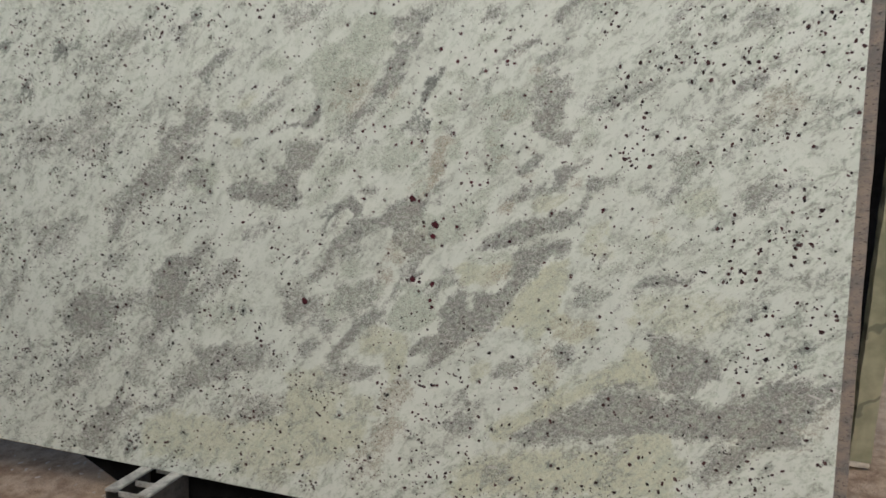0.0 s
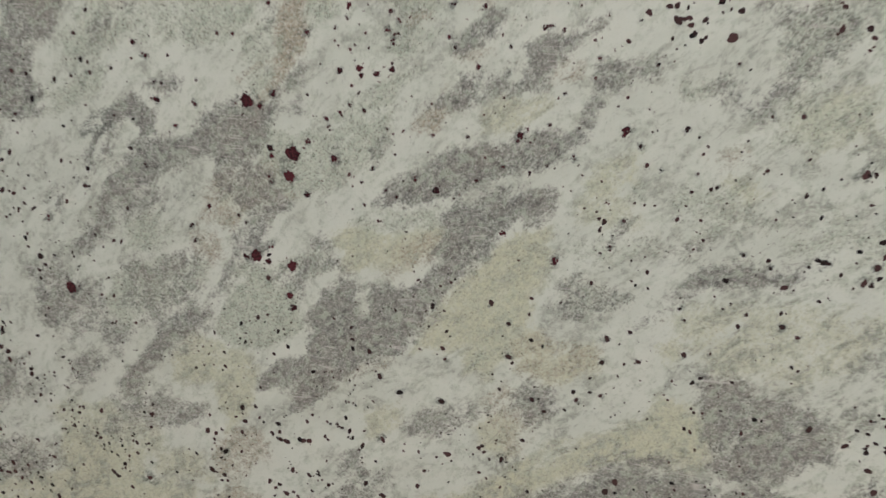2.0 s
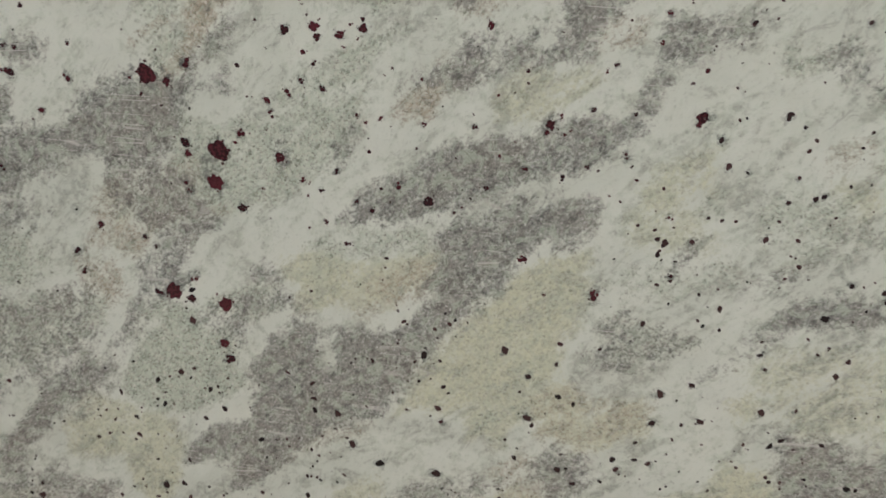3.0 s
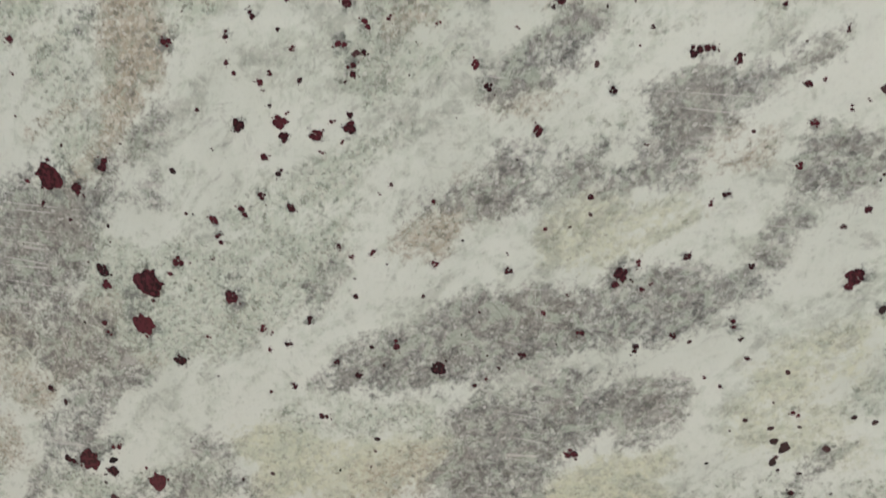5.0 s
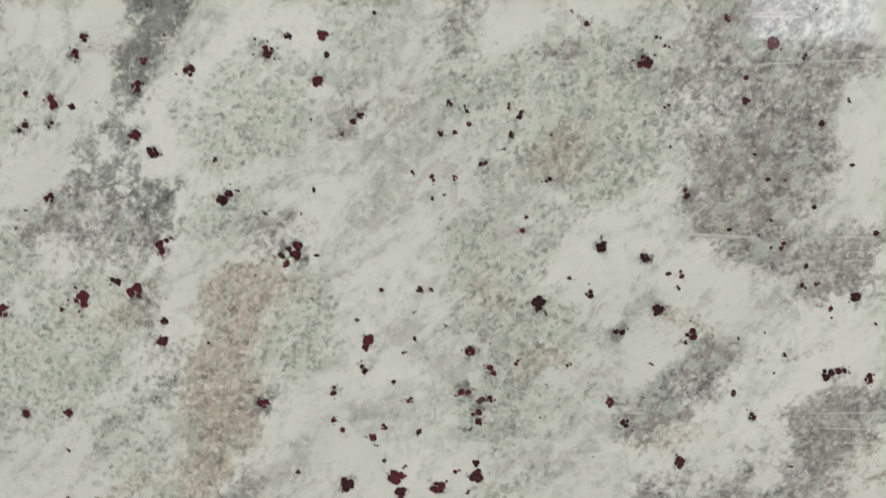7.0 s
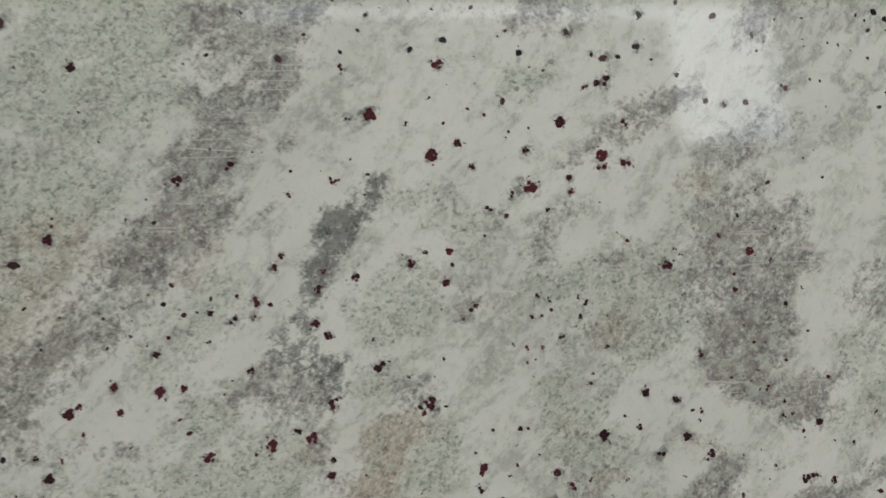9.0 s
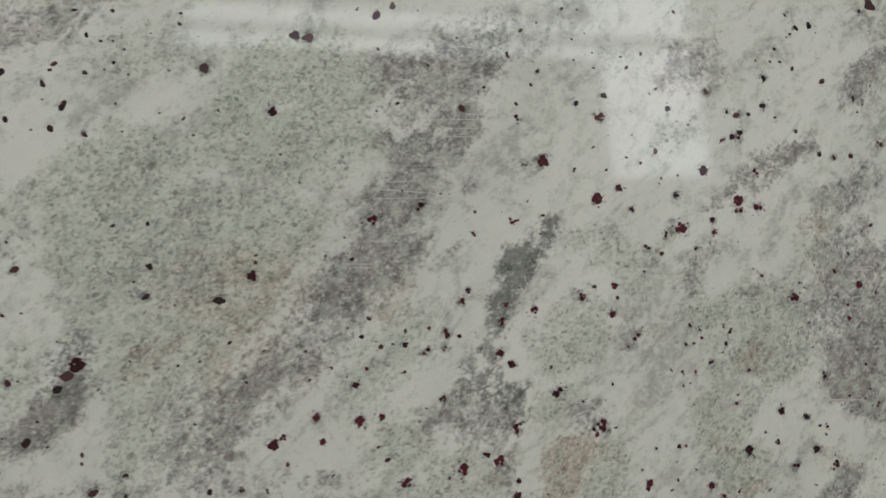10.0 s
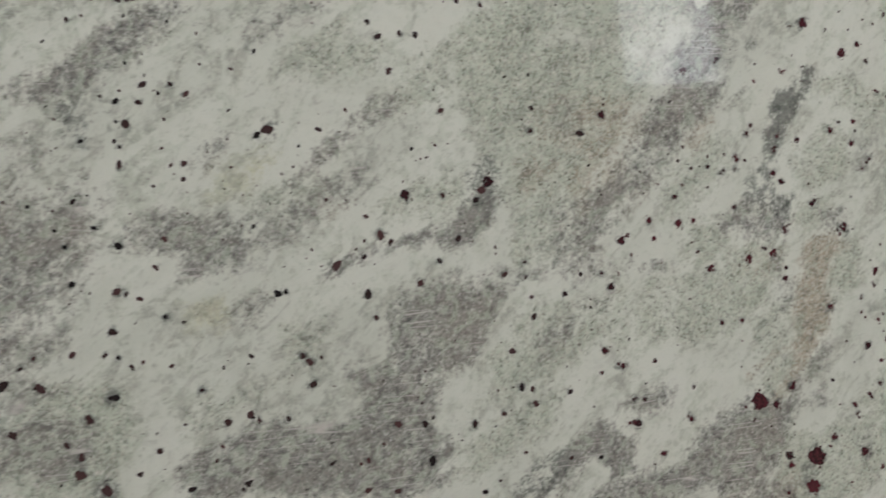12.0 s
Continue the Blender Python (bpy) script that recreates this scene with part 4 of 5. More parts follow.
patch("green", 0.66, 4, (-4, 60), (29, 81), (26, 25), (-6, 9))
patch("green", 0.66, 4, (-201, 50), (-157, 75), (-101, 77), (-107, 55), (-152, 30), (-191, 19))
patch("grey", 0.62, 4, (-158, 64), (-133, 80), (-109, 82), (-143, 58), (-163, 42))
patch("grey", 0.66, 4, (-105, 9), (-84, 18), (-63, 19), (-72, 5))
patch("dark", 0.74, 4, (-176, -39), (-168, -29), (-147, -16), (-156, -30), (-169, -44))
patch("dark", 0.62, 4, (-202, 137), (-186, 154), (-184, 139), (-203, 126))

patch("grey", 0.62, 3, (109, -54), (125, -30), (135, -19), (140, -26), (125, -52))
patch("grey", 0.58, 3, (307, 79), (315, 83), (316, 72), (303, 56), (298, 59))

patch("grey", 0.82, 4, (-16, 128), (-2, 141), (33, 140), (35, 119), (15, 109), (-2, 113))
patch("green", 0.78, 4, (-14, 111), (21, 114), (32, 85), (-25, 88))
patch("tan", 0.42, 4, (-8, 110), (21, 109), (26, 91), (-3, 90))
patch("green", 0.7, 4, (-175, 135), (-141, 139), (-123, 127), (-141, 104), (-174, 106))
patch("grey", 0.66, 4, (-159, 119), (-141, 134), (-123, 133), (-128, 117), (-149, 102))

patch("tan", 0.56, 3, (-41, -98), (-2, -86), (32, -79), (49, -88), (21, -95), (-5, -109), (-13, -126), (-45, -125))
patch("grey", 0.74, 3, (-17, -134), (18, -131), (19, -151), (-1, -162), (-17, -158))
patch("green", 0.74, 3, (22, -150), (58, -134), (78, -140), (90, -155), (14, -170))
patch("grey", 0.7, 3, (44, -146), (84, -136), (102, -146), (78, -158), (46, -164))
patch("green", 0.7, 3, (103, -107), (136, -90), (178, -89), (189, -99), (147, -115), (114, -118))
patch("grey", 1, 3, (25, -107), (48, -101), (60, -114), (57, -137), (32, -147), (20, -137), erase=True)
patch("green", 1, 3, (25, -107), (48, -101), (60, -114), (57, -137), (32, -147), (20, -137), erase=True)
patch("tan", 1, 3, (25, -107), (48, -101), (60, -114), (57, -137), (32, -147), (20, -137), erase=True)

patch("grey", 0.82, 6, (-540, 123), (-478, 140), (-440, 117), (-474, 68), (-510, 9), (-555, -27))
patch("grey", 0.62, 6, (-353, 142), (-287, 173), (-260, 188), (-279, 158), (-326, 119))
patch("grey", 0.66, 6, (-236, -117), (-171, -63), (-144, -22), (-126, -13), (-153, -62), (-217, -123))
patch("grey", 0.7, 6, (-579, -262), (-510, -228), (-434, -193), (-459, -250), (-551, -316), (-586, -339))
patch("grey", 0.62, 6, (-267, -195), (-228, -174), (-202, -206), (-231, -243))
patch("grey", 0.66, 6, (-156, -218), (-102, -187), (-68, -192), (-112, -247))
patch("grey", 0.66, 6, (-532, -9), (-464, 68), (-445, 61), (-491, -7))
patch("grey", 0.62, 6, (-357, -84), (-279, -46), (-260, -36), (-299, -80), (-348, -100))

patch("grey", 1, 2.2, (-187, -75), (-173, -45), (-137, -9), (-110, -3), (-97, -15), (-97, -37), (-116, -41), (-126, -24), (-143, -27), (-163, -49), (-175, -74))
patch("dark", 0.66, 2.2, (-176, -50), (-162, -31), (-144, -21), (-152, -35), (-165, -49))

patch("dark", 0.86, 3, (21, 202), (23, 214), (32, 219), (37, 213), (32, 201), (26, 199))
patch("dark", 0.66, 3, (-2, 141), (7, 161), (16, 164), (22, 152), (30, 143), (21, 137))

patch("grey", 0.94, 4, (513, -447), (528, -410), (570, -389), (594, -356), (650, -330), (670, -374), (597, -395), (565, -439), (532, -464))
patch("grey", 0.98, 4, (381, -416), (417, -386), (463, -384), (483, -411), (441, -469), (394, -466), erase=True)
patch("cream", 0.98, 4, (381, -416), (417, -386), (463, -384), (483, -411), (441, -469), (394, -466))
patch("grey", 0.98, 4, (512, -299), (530, -287), (539, -315), (522, -319), erase=True)
patch("grey", 0.9, 4, (440, -307), (455, -257), (481, -235), (518, -260), (512, -299), (478, -323))


# ---- garnet crystals in the polished face ----
def crystal_outline(rng, lobes):
    """The ragged outline of one cut crystal, about one unit in radius."""
    n, ring = 12, []
    turn = rng.uniform(0, 6.28)
    for k in range(n):
        a = 6.283 * k / n
        r = 0.9 + 0.1 * math.sin(lobes * a + turn) + rng.uniform(-0.17, 0.15)
        ring.append((r * math.cos(a) * 0.9, r * math.sin(a) * 1.1))
    return ring


def crystal_mesh(name, rng, count):
    """A clump of grains cut by the polished face: flat tops a hair proud, their flanks in the stone."""
    bm = bmesh.new()
    turn = rng.uniform(0, 6.28)
    bits = [(0.42 * math.cos(turn + 6.28 * k / count), 0.42 * math.sin(turn + 6.28 * k / count), rng.uniform(0.34, 0.68)) for k in range(count)]
    bits += [(rng.uniform(-1.3, 1.3), rng.uniform(-1.3, 1.3), rng.uniform(0.1, 0.22)) for _ in range(rng.randint(1, 4))]
    for k, (bx, bz, s) in enumerate(bits):
        ring = crystal_outline(rng, rng.randint(2, 4))[:: 1 if s > 0.4 else 3]
        top = [bm.verts.new((bx + x * s, -0.05 - 0.006 * k, bz + z * s)) for x, z in ring]
        low = [bm.verts.new((bx + x * s * 1.02, 0.4, bz + z * s * 1.02)) for x, z in ring]
        bm.faces.new(top)
        for j in range(len(ring)):
            bm.faces.new((top[j - 1], low[j - 1], low[j], top[j]))
    bmesh.ops.recalc_face_normals(bm, faces=bm.faces[:])
    mesh = bpy.data.meshes.new(name)
    bm.to_mesh(mesh)
    bm.free()
    mesh.materials.append(GARNET)
    return mesh


rng = random.Random(7)
CUTS = [crystal_mesh("garnet", rng, 2 + i % 3) for i in range(14)]
BIG = [crystal_mesh("garnet", rng, 5) for _ in range(4)]
loose = []          # the crystals away from the middle of the slab, in mm


def crystals(*found):
    """Garnets at (x, z, radius) in mm on the slab's face."""
    for x, z, r in found:
        if r > 1.4:          # the stone is smoky round a crystal
            n = int(r * 0.0024 / PITCH) + 2
            i, k = int((z / 1000 - Z0) / PITCH), int((x / 1000 - X0) / PITCH)
            m = int(0.03 / PITCH)
            near = (slice(max(i - n, 0), i + n + m), slice(max(k - n - m, 0), k + n + m))
            far = np.hypot(gx[near] - x / 1000, gz[near] - z / 1000) / (r * 0.0025)
            zones["dark"][near] = np.maximum(zones["dark"][near], 0.7 * np.clip(1 - far, 0, 1))
        if (-120 < x < 340 and -140 < z < 290) or (r > 3.4 and -260 < x < 345 and -240 < z < 360):
            ob = new("garnet", CUTS[rng.randrange(14)] if r < 5.0 else BIG[rng.randrange(4)])
            ob.parent = slab
            r *= 1.25 if r < 3.5 else 1.05
            ob.matrix_basis = Matrix.LocRotScale((x / 1000, -0.0001, z / 1000), Euler((0, rng.uniform(0, 6.28), 0)), (r * 0.001, 0.0012, r * 0.001))
        elif x < 708 and z > -600:
            loose.append((x, z, min(r * (1.12 if x < 0 else 1.0), 3.6)))


crystals((-643, -536, 3.3), (-631, -540, 2.9), (-648, -550, 3.5), (-636, -553, 3.7), (-624, -549, 2.9), (-643, -564, 3.5), (-630, -568, 3.7), (-617, -541, 2.6), (-651, -573, 2.6), (-619, -533, 2.4), (-637, -528, 2.4), (-611, -552, 2.2))
crystals((-649, -572, 8.5), (-641, -551, 12.6), (-625, -536, 8.4), (-502, -513, 6.7), (-373, -575, 7.8), (-230, -517, 3.7), (-95, -531, 5.9), (-77, -506, 7.0), (283, -510, 6.2), (-658, -438, 5.6))
crystals((-594, -468, 5.5), (-571, -440, 4.1), (-528, -435, 6.7), (-174, -481, 6.0), (-143, -429, 5.9), (-0, -441, 9.0), (161, -416, 5.3), (271, -469, 5.2), (351, -488, 5.1), (505, -469, 5.7))
crystals((645, -421, 3.6), (-830, -354, 5.8), (-803, -387, 8.6), (-761, -376, 5.7), (-736, -326, 5.6), (-642, -398, 6.9), (-430, -357, 6.4), (-44, -376, 4.5), (-21, -319, 4.8), (117, -384, 5.4))
crystals((135, -329, 3.9), (256, -329, 3.7), (526, -380, 5.6), (635, -338, 3.6), (674, -317, 4.4), (675, -364, 6.2), (705, -398, 4.4), (-381, -234, 6.2), (-375, -257, 5.0), (-355, -238, 7.4))
crystals((-336, -236, 4.9), (120, -234, 3.1), (131, -259, 3.2), (152, -273, 3.7), (194, -276, 3.6), (196, -231, 2.0), (281, -260, 2.9), (321, -254, 2.4), (342, -246, 2.3), (517, -250, 4.6))
crystals((577, -301, 4.5), (600, -270, 5.3), (650, -245, 7.8), (-526, -151, 6.4), (-459, -158, 5.0), (-217, -207, 7.0), (-158, -149, 2.2), (-63, -139, 2.6), (-8, -150, 3.6), (3, -148, 6.6))
crystals((15, -170, 3.1), (16, -153, 3.6), (19, -138, 4.0), (38, -186, 4.2), (40, -198, 4.7), (41, -155, 5.5), (171, -224, 1.5), (182, -179, 2.9), (193, -220, 3.0), (237, -169, 3.2))
crystals((254, -187, 2.3), (256, -220, 3.3), (272, -176, 1.8), (273, -160, 2.2), (299, -161, 1.8), (340, -213, 2.7), (342, -190, 3.1), (359, -212, 1.8), (361, -181, 2.6), (371, -208, 2.7))
crystals((399, -154, 2.1), (404, -164, 1.7), (408, -196, 3.0), (429, -192, 1.7), (433, -150, 1.6), (447, -164, 2.4), (452, -153, 2.0), (481, -160, 2.8), (494, -168, 2.4), (494, -195, 2.0))
crystals((580, -175, 6.2), (599, -153, 6.1), (664, -213, 7.7), (701, -158, 3.4), (-235, -132, 4.7), (-185, -94, 3.2), (-180, -76, 2.7), (-138, -113, 2.1), (-128, -52, 2.5), (-112, -68, 3.6))
crystals((-66, -124, 2.6), (-45, -103, 2.3), (-14, -109, 1.6), (20, -69, 1.5), (22, -74, 2.1), (23, -49, 2.3), (40, -67, 5.9), (44, -46, 7.5), (58, -83, 3.0), (73, -69, 1.4))
crystals((85, -47, 3.9), (100, -61, 2.0), (103, -71, 1.1), (103, -93, 0.9), (104, -63, 1.4), (112, -67, 1.7), (115, -88, 1.7), (122, -54, 1.9), (129, -102, 2.3), (135, -73, 1.6))
crystals((145, -78, 1.6), (151, -63, 1.1), (162, -60, 2.6), (181, -69, 3.4), (198, -75, 1.0), (203, -71, 0.9), (208, -65, 1.0), (217, -58, 2.0), (243, -102, 3.0), (259, -126, 1.3))
crystals((263, -48, 2.1), (291, -123, 4.2), (292, -57, 0.9), (299, -60, 0.9), (307, -46, 1.1), (330, -68, 2.4), (336, -107, 3.3), (345, -82, 2.0), (352, -66, 1.5), (360, -67, 1.5))
crystals((387, -77, 2.3), (414, -48, 1.8), (442, -102, 1.9), (464, -111, 1.9), (477, -126, 3.1), (503, -102, 5.4), (534, -116, 3.5), (541, -102, 4.4), (558, -96, 3.5), (631, -82, 4.3))
crystals((638, -50, 4.2), (650, -76, 5.1), (-445, 28, 1.8), (-439, 10, 3.7), (-438, 20, 2.5), (-432, 41, 2.8), (-426, -1, 3.8), (-396, 18, 1.9), (-380, -7, 2.3), (-365, 8, 1.6))
crystals((-361, 16, 1.6), (-357, 30, 2.3), (-348, -8, 2.3), (-344, 33, 2.3), (-339, 29, 1.7), (-322, 28, 1.7), (-298, -3, 1.7), (-276, -4, 1.8), (-266, 5, 1.4), (-259, -26, 2.1))
crystals((-256, 16, 2.5), (-239, 14, 2.2), (-236, -10, 2.9), (-207, 10, 2.6), (-203, -35, 1.9), (-187, 14, 1.9), (-174, -13, 1.5), (-174, 30, 2.3), (-167, 28, 1.9), (-165, 18, 2.3))
crystals((-143, -21, 1.6), (-141, 23, 1.9), (-118, 33, 1.6), (-104, 37, 3.2), (-98, -3, 3.2), (-95, 13, 2.0), (-93, -4, 2.4), (-88, 12, 1.9), (-79, 37, 1.6), (-76, -27, 2.0))
crystals((-55, -5, 2.9), (-51, 16, 1.6), (-12, 44, 0.9), (-5, -13, 1.4), (-0, 0, 6.8), (8, -19, 1.1), (13, -4, 2.5), (22, -42, 3.2), (27, 8, 3.0), (60, -33, 3.6))
crystals((73, 35, 0.9), (77, -30, 1.1), (78, -12, 2.1), (79, 19, 1.0), (80, -19, 1.6), (81, -22, 1.1), (91, 30, 2.7), (92, -7, 2.6), (101, 1, 2.1), (102, 18, 1.5))
crystals((102, 45, 1.0), (105, 39, 1.0), (109, 33, 2.9), (109, 12, 2.0), (111, 27, 2.2), (114, -3, 2.0), (125, 29, 2.7), (127, 22, 1.2), (132, 35, 1.4), (135, -18, 1.3))
crystals((136, 27, 1.0), (139, 33, 2.6), (139, 38, 1.4), (141, -22, 1.3), (143, -40, 1.3), (150, -19, 1.5), (152, 7, 1.0), (157, 11, 1.0), (173, -36, 1.0), (175, 6, 1.0))
crystals((177, -21, 1.7), (207, -13, 1.0), (208, -20, 1.9), (214, 38, 2.2), (221, -1, 0.9), (224, -37, 1.2), (233, -28, 0.9), (237, 14, 1.3), (238, 7, 0.9), (240, -44, 1.7))
crystals((251, -21, 1.6), (253, -16, 2.8), (255, 36, 0.9), (259, -11, 1.6), (262, -22, 1.2), (265, -19, 0.9), (277, -6, 1.6), (277, -40, 1.6), (282, 16, 1.3), (287, 20, 1.5))
crystals((299, -32, 2.5), (301, -7, 1.5), (303, -38, 1.1), (310, 33, 1.6), (330, 12, 1.2), (337, -11, 1.7), (337, 19, 1.4), (339, -7, 3.4), (351, -19, 2.2), (358, -34, 2.2))
crystals((359, -7, 1.4), (369, -37, 1.5), (385, -4, 2.5), (398, -38, 1.5), (400, -22, 1.8), (425, 44, 1.3), (427, -41, 1.4), (446, 10, 1.7), (449, -32, 2.1), (468, 11, 2.0))
crystals((519, -30, 4.4), (543, -6, 4.3), (-465, 74, 1.5), (-458, 79, 1.5), (-456, 62, 3.0), (-438, 79, 2.1), (-437, 108, 0.9), (-435, 119, 1.8), (-421, 77, 1.6), (-418, 52, 2.8))
crystals((-416, 90, 2.5), (-414, 75, 1.6), (-412, 113, 2.5), (-407, 111, 1.6), (-401, 71, 1.3), (-390, 125, 1.9), (-387, 96, 1.6), (-386, 67, 1.6), (-377, 92, 1.3), (-370, 51, 1.6))
crystals((-341, 68, 1.7), (-323, 104, 2.3), (-318, 105, 1.7), (-311, 65, 2.0), (-307, 61, 2.4), (-306, 47, 2.4), (-300, 63, 1.4), (-287, 118, 3.4), (-270, 122, 1.7), (-269, 132, 1.4))
crystals((-269, 99, 2.8), (-265, 84, 1.8), (-259, 135, 3.1), (-253, 130, 2.1), (-236, 103, 2.1), (-223, 116, 1.8), (-210, 129, 2.2), (-186, 122, 1.3), (-186, 118, 0.9), (-181, 104, 2.0))
crystals((-179, 54, 2.2), (-167, 101, 1.5), (-167, 111, 1.5), (-164, 88, 1.5), (-163, 75, 2.3), (-141, 88, 1.9), (-129, 100, 1.8), (-115, 48, 2.4), (-114, 100, 1.6), (-108, 90, 2.4))
crystals((-102, 98, 1.3), (-99, 120, 2.7), (-94, 123, 1.9), (-92, 110, 1.1), (-78, 132, 1.9), (-75, 120, 1.7), (-70, 103, 0.9), (-56, 129, 2.5), (-45, 130, 1.7), (-33, 96, 2.9))
crystals((-27, 58, 1.6), (-11, 97, 1.0), (-11, 58, 1.6), (-4, 100, 3.7), (9, 107, 1.9), (16, 103, 3.2), (25, 85, 2.0), (26, 92, 1.5), (26, 119, 2.4), (29, 122, 1.6))
crystals((61, 61, 2.3), (71, 113, 1.4), (74, 118, 4.1), (87, 55, 1.2), (87, 66, 1.9), (90, 51, 1.0), (96, 92, 0.9), (98, 74, 1.9), (99, 82, 1.4), (100, 85, 2.1))
crystals((101, 48, 1.4), (105, 103, 0.9), (105, 52, 1.4), (109, 69, 0.9), (113, 80, 0.9), (115, 62, 1.4), (117, 85, 0.9), (117, 95, 0.9), (118, 50, 1.2), (119, 103, 1.3))
crystals((123, 103, 0.9), (128, 90, 0.9), (135, 65, 2.3), (137, 51, 0.9), (137, 80, 2.0), (139, 57, 2.1), (140, 54, 1.4), (144, 62, 1.4), (145, 73, 2.2), (154, 76, 1.3))
crystals((156, 124, 1.0), (157, 129, 0.9), (162, 98, 2.6), (173, 107, 1.0), (173, 75, 1.5), (180, 101, 1.9), (184, 118, 2.0), (188, 61, 1.8), (191, 87, 2.1), (194, 53, 2.0))
crystals((200, 114, 1.8), (203, 75, 0.9), (205, 95, 2.1), (212, 103, 0.9), (213, 108, 1.6), (215, 83, 1.0), (217, 86, 2.5), (240, 55, 1.7), (249, 118, 1.4), (251, 78, 1.0))
crystals((257, 103, 1.5), (262, 104, 1.2), (267, 71, 2.6), (267, 95, 1.0), (272, 72, 2.0), (276, 99, 1.9), (282, 69, 2.0), (282, 122, 1.1), (294, 88, 0.9), (307, 62, 1.4))
crystals((307, 103, 1.1), (312, 64, 0.9), (312, 49, 1.6), (314, 101, 1.5), (316, 81, 1.1), (323, 55, 1.4), (328, 58, 1.0), (357, 45, 1.7), (416, 48, 1.6), (417, 116, 4.5))
crystals((450, 113, 5.3), (610, 122, 4.1), (625, 120, 3.3), (647, 103, 3.3), (-872, 206, 10.9), (-466, 167, 1.2), (-454, 164, 1.2), (-437, 140, 1.5), (-424, 199, 1.5), (-421, 150, 1.8))
crystals((-412, 224, 1.2), (-409, 139, 2.2), (-405, 185, 2.2), (-404, 221, 1.9), (-404, 195, 1.5), (-400, 208, 2.5), (-392, 220, 1.9), (-384, 141, 1.9), (-381, 225, 1.3), (-379, 210, 1.3))
crystals((-371, 175, 1.6), (-370, 184, 1.9), (-366, 224, 1.9), (-343, 214, 1.3), (-334, 145, 1.6), (-328, 199, 2.3), (-322, 202, 4.6), (-275, 212, 1.4), (-267, 147, 1.7), (-242, 159, 3.5))
crystals((-218, 157, 1.8), (-216, 210, 1.8), (-197, 153, 2.3), (-193, 159, 3.1), (-189, 164, 4.3), (-158, 195, 2.1), (-124, 192, 2.7), (-108, 204, 2.5), (-70, 156, 1.1), (-58, 147, 1.7))
crystals((-52, 155, 1.1), (-33, 152, 1.2), (-32, 166, 1.5), (-21, 162, 2.8), (-19, 174, 1.0), (-13, 137, 2.0), (-11, 163, 1.8), (-10, 171, 2.4), (-3, 169, 1.2), (-1, 187, 1.8))
crystals((3, 193, 1.8), (7, 223, 1.5), (19, 159, 2.0), (20, 176, 2.2), (23, 185, 1.6), (25, 153, 2.2), (39, 181, 2.4), (47, 150, 1.2), (50, 137, 3.2), (67, 188, 2.3))
crystals((74, 193, 1.4), (84, 177, 2.0), (86, 193, 1.9), (92, 159, 1.0), (96, 163, 1.2), (99, 165, 1.4), (107, 214, 2.0), (117, 145, 1.0), (119, 221, 1.7), (124, 143, 1.4))
crystals((127, 159, 1.2), (128, 225, 4.1), (130, 169, 1.4), (132, 159, 0.9), (132, 143, 1.2), (137, 213, 1.4), (137, 162, 1.0), (142, 148, 1.6), (149, 153, 0.9), (150, 222, 1.7))
crystals((151, 168, 1.2), (152, 158, 1.2), (155, 165, 1.6), (165, 142, 1.4), (173, 200, 1.0), (178, 196, 1.0), (198, 183, 2.7), (203, 191, 1.4), (206, 188, 1.4), (214, 137, 2.0))
crystals((227, 197, 1.2), (234, 169, 1.4), (234, 177, 1.0), (243, 189, 2.3), (254, 184, 1.2), (261, 161, 1.2), (270, 169, 0.9), (465, 202, 5.2), (481, 217, 3.4), (703, 218, 3.9))
crystals((704, 154, 6.3), (-928, 290, 8.2), (-784, 298, 7.8), (-439, 255, 1.2), (-426, 267, 1.5), (-418, 269, 1.2), (-396, 269, 1.2), (-389, 230, 2.5), (-374, 230, 1.6), (-357, 241, 1.0))
crystals((-340, 238, 1.3), (-326, 248, 1.6), (-258, 265, 1.7), (-252, 256, 2.1), (-247, 235, 2.1), (-239, 258, 1.7), (-229, 257, 2.1), (-221, 282, 1.6), (-205, 300, 1.9), (-200, 310, 1.6))
crystals((-196, 289, 2.1), (-186, 275, 1.6), (-186, 306, 1.4), (-173, 230, 1.3), (-157, 231, 1.3), (-130, 310, 2.8), (-97, 288, 2.3), (-47, 231, 3.0), (-32, 294, 1.2), (-22, 238, 2.7))
crystals((3, 292, 2.2), (8, 235, 0.9), (16, 304, 1.6), (28, 230, 1.9), (31, 230, 1.6), (34, 287, 1.9), (37, 261, 1.9), (43, 306, 1.3), (47, 314, 1.6), (48, 263, 3.2))
crystals((66, 258, 1.3), (69, 296, 2.0), (78, 271, 1.0), (79, 242, 3.3), (83, 288, 3.0), (86, 301, 2.0), (92, 248, 2.0), (99, 236, 1.7), (106, 262, 1.0), (125, 294, 2.1))
crystals((127, 244, 2.0), (145, 258, 2.8), (149, 229, 1.7), (150, 305, 2.1), (159, 276, 1.8), (163, 293, 1.8), (165, 278, 1.8), (166, 240, 3.2), (166, 234, 3.2), (169, 291, 2.5))
crystals((170, 279, 2.9), (179, 257, 2.1), (179, 236, 2.8), (187, 297, 2.2), (189, 314, 2.2), (208, 282, 1.5), (223, 268, 1.5), (229, 313, 2.3), (233, 266, 1.5), (245, 267, 1.5))
crystals((250, 303, 1.9), (266, 275, 2.3), (353, 228, 4.5), (417, 225, 5.3), (495, 261, 5.1), (507, 301, 4.2), (539, 238, 4.2), (585, 237, 3.3), (625, 282, 4.0), (642, 302, 3.2))
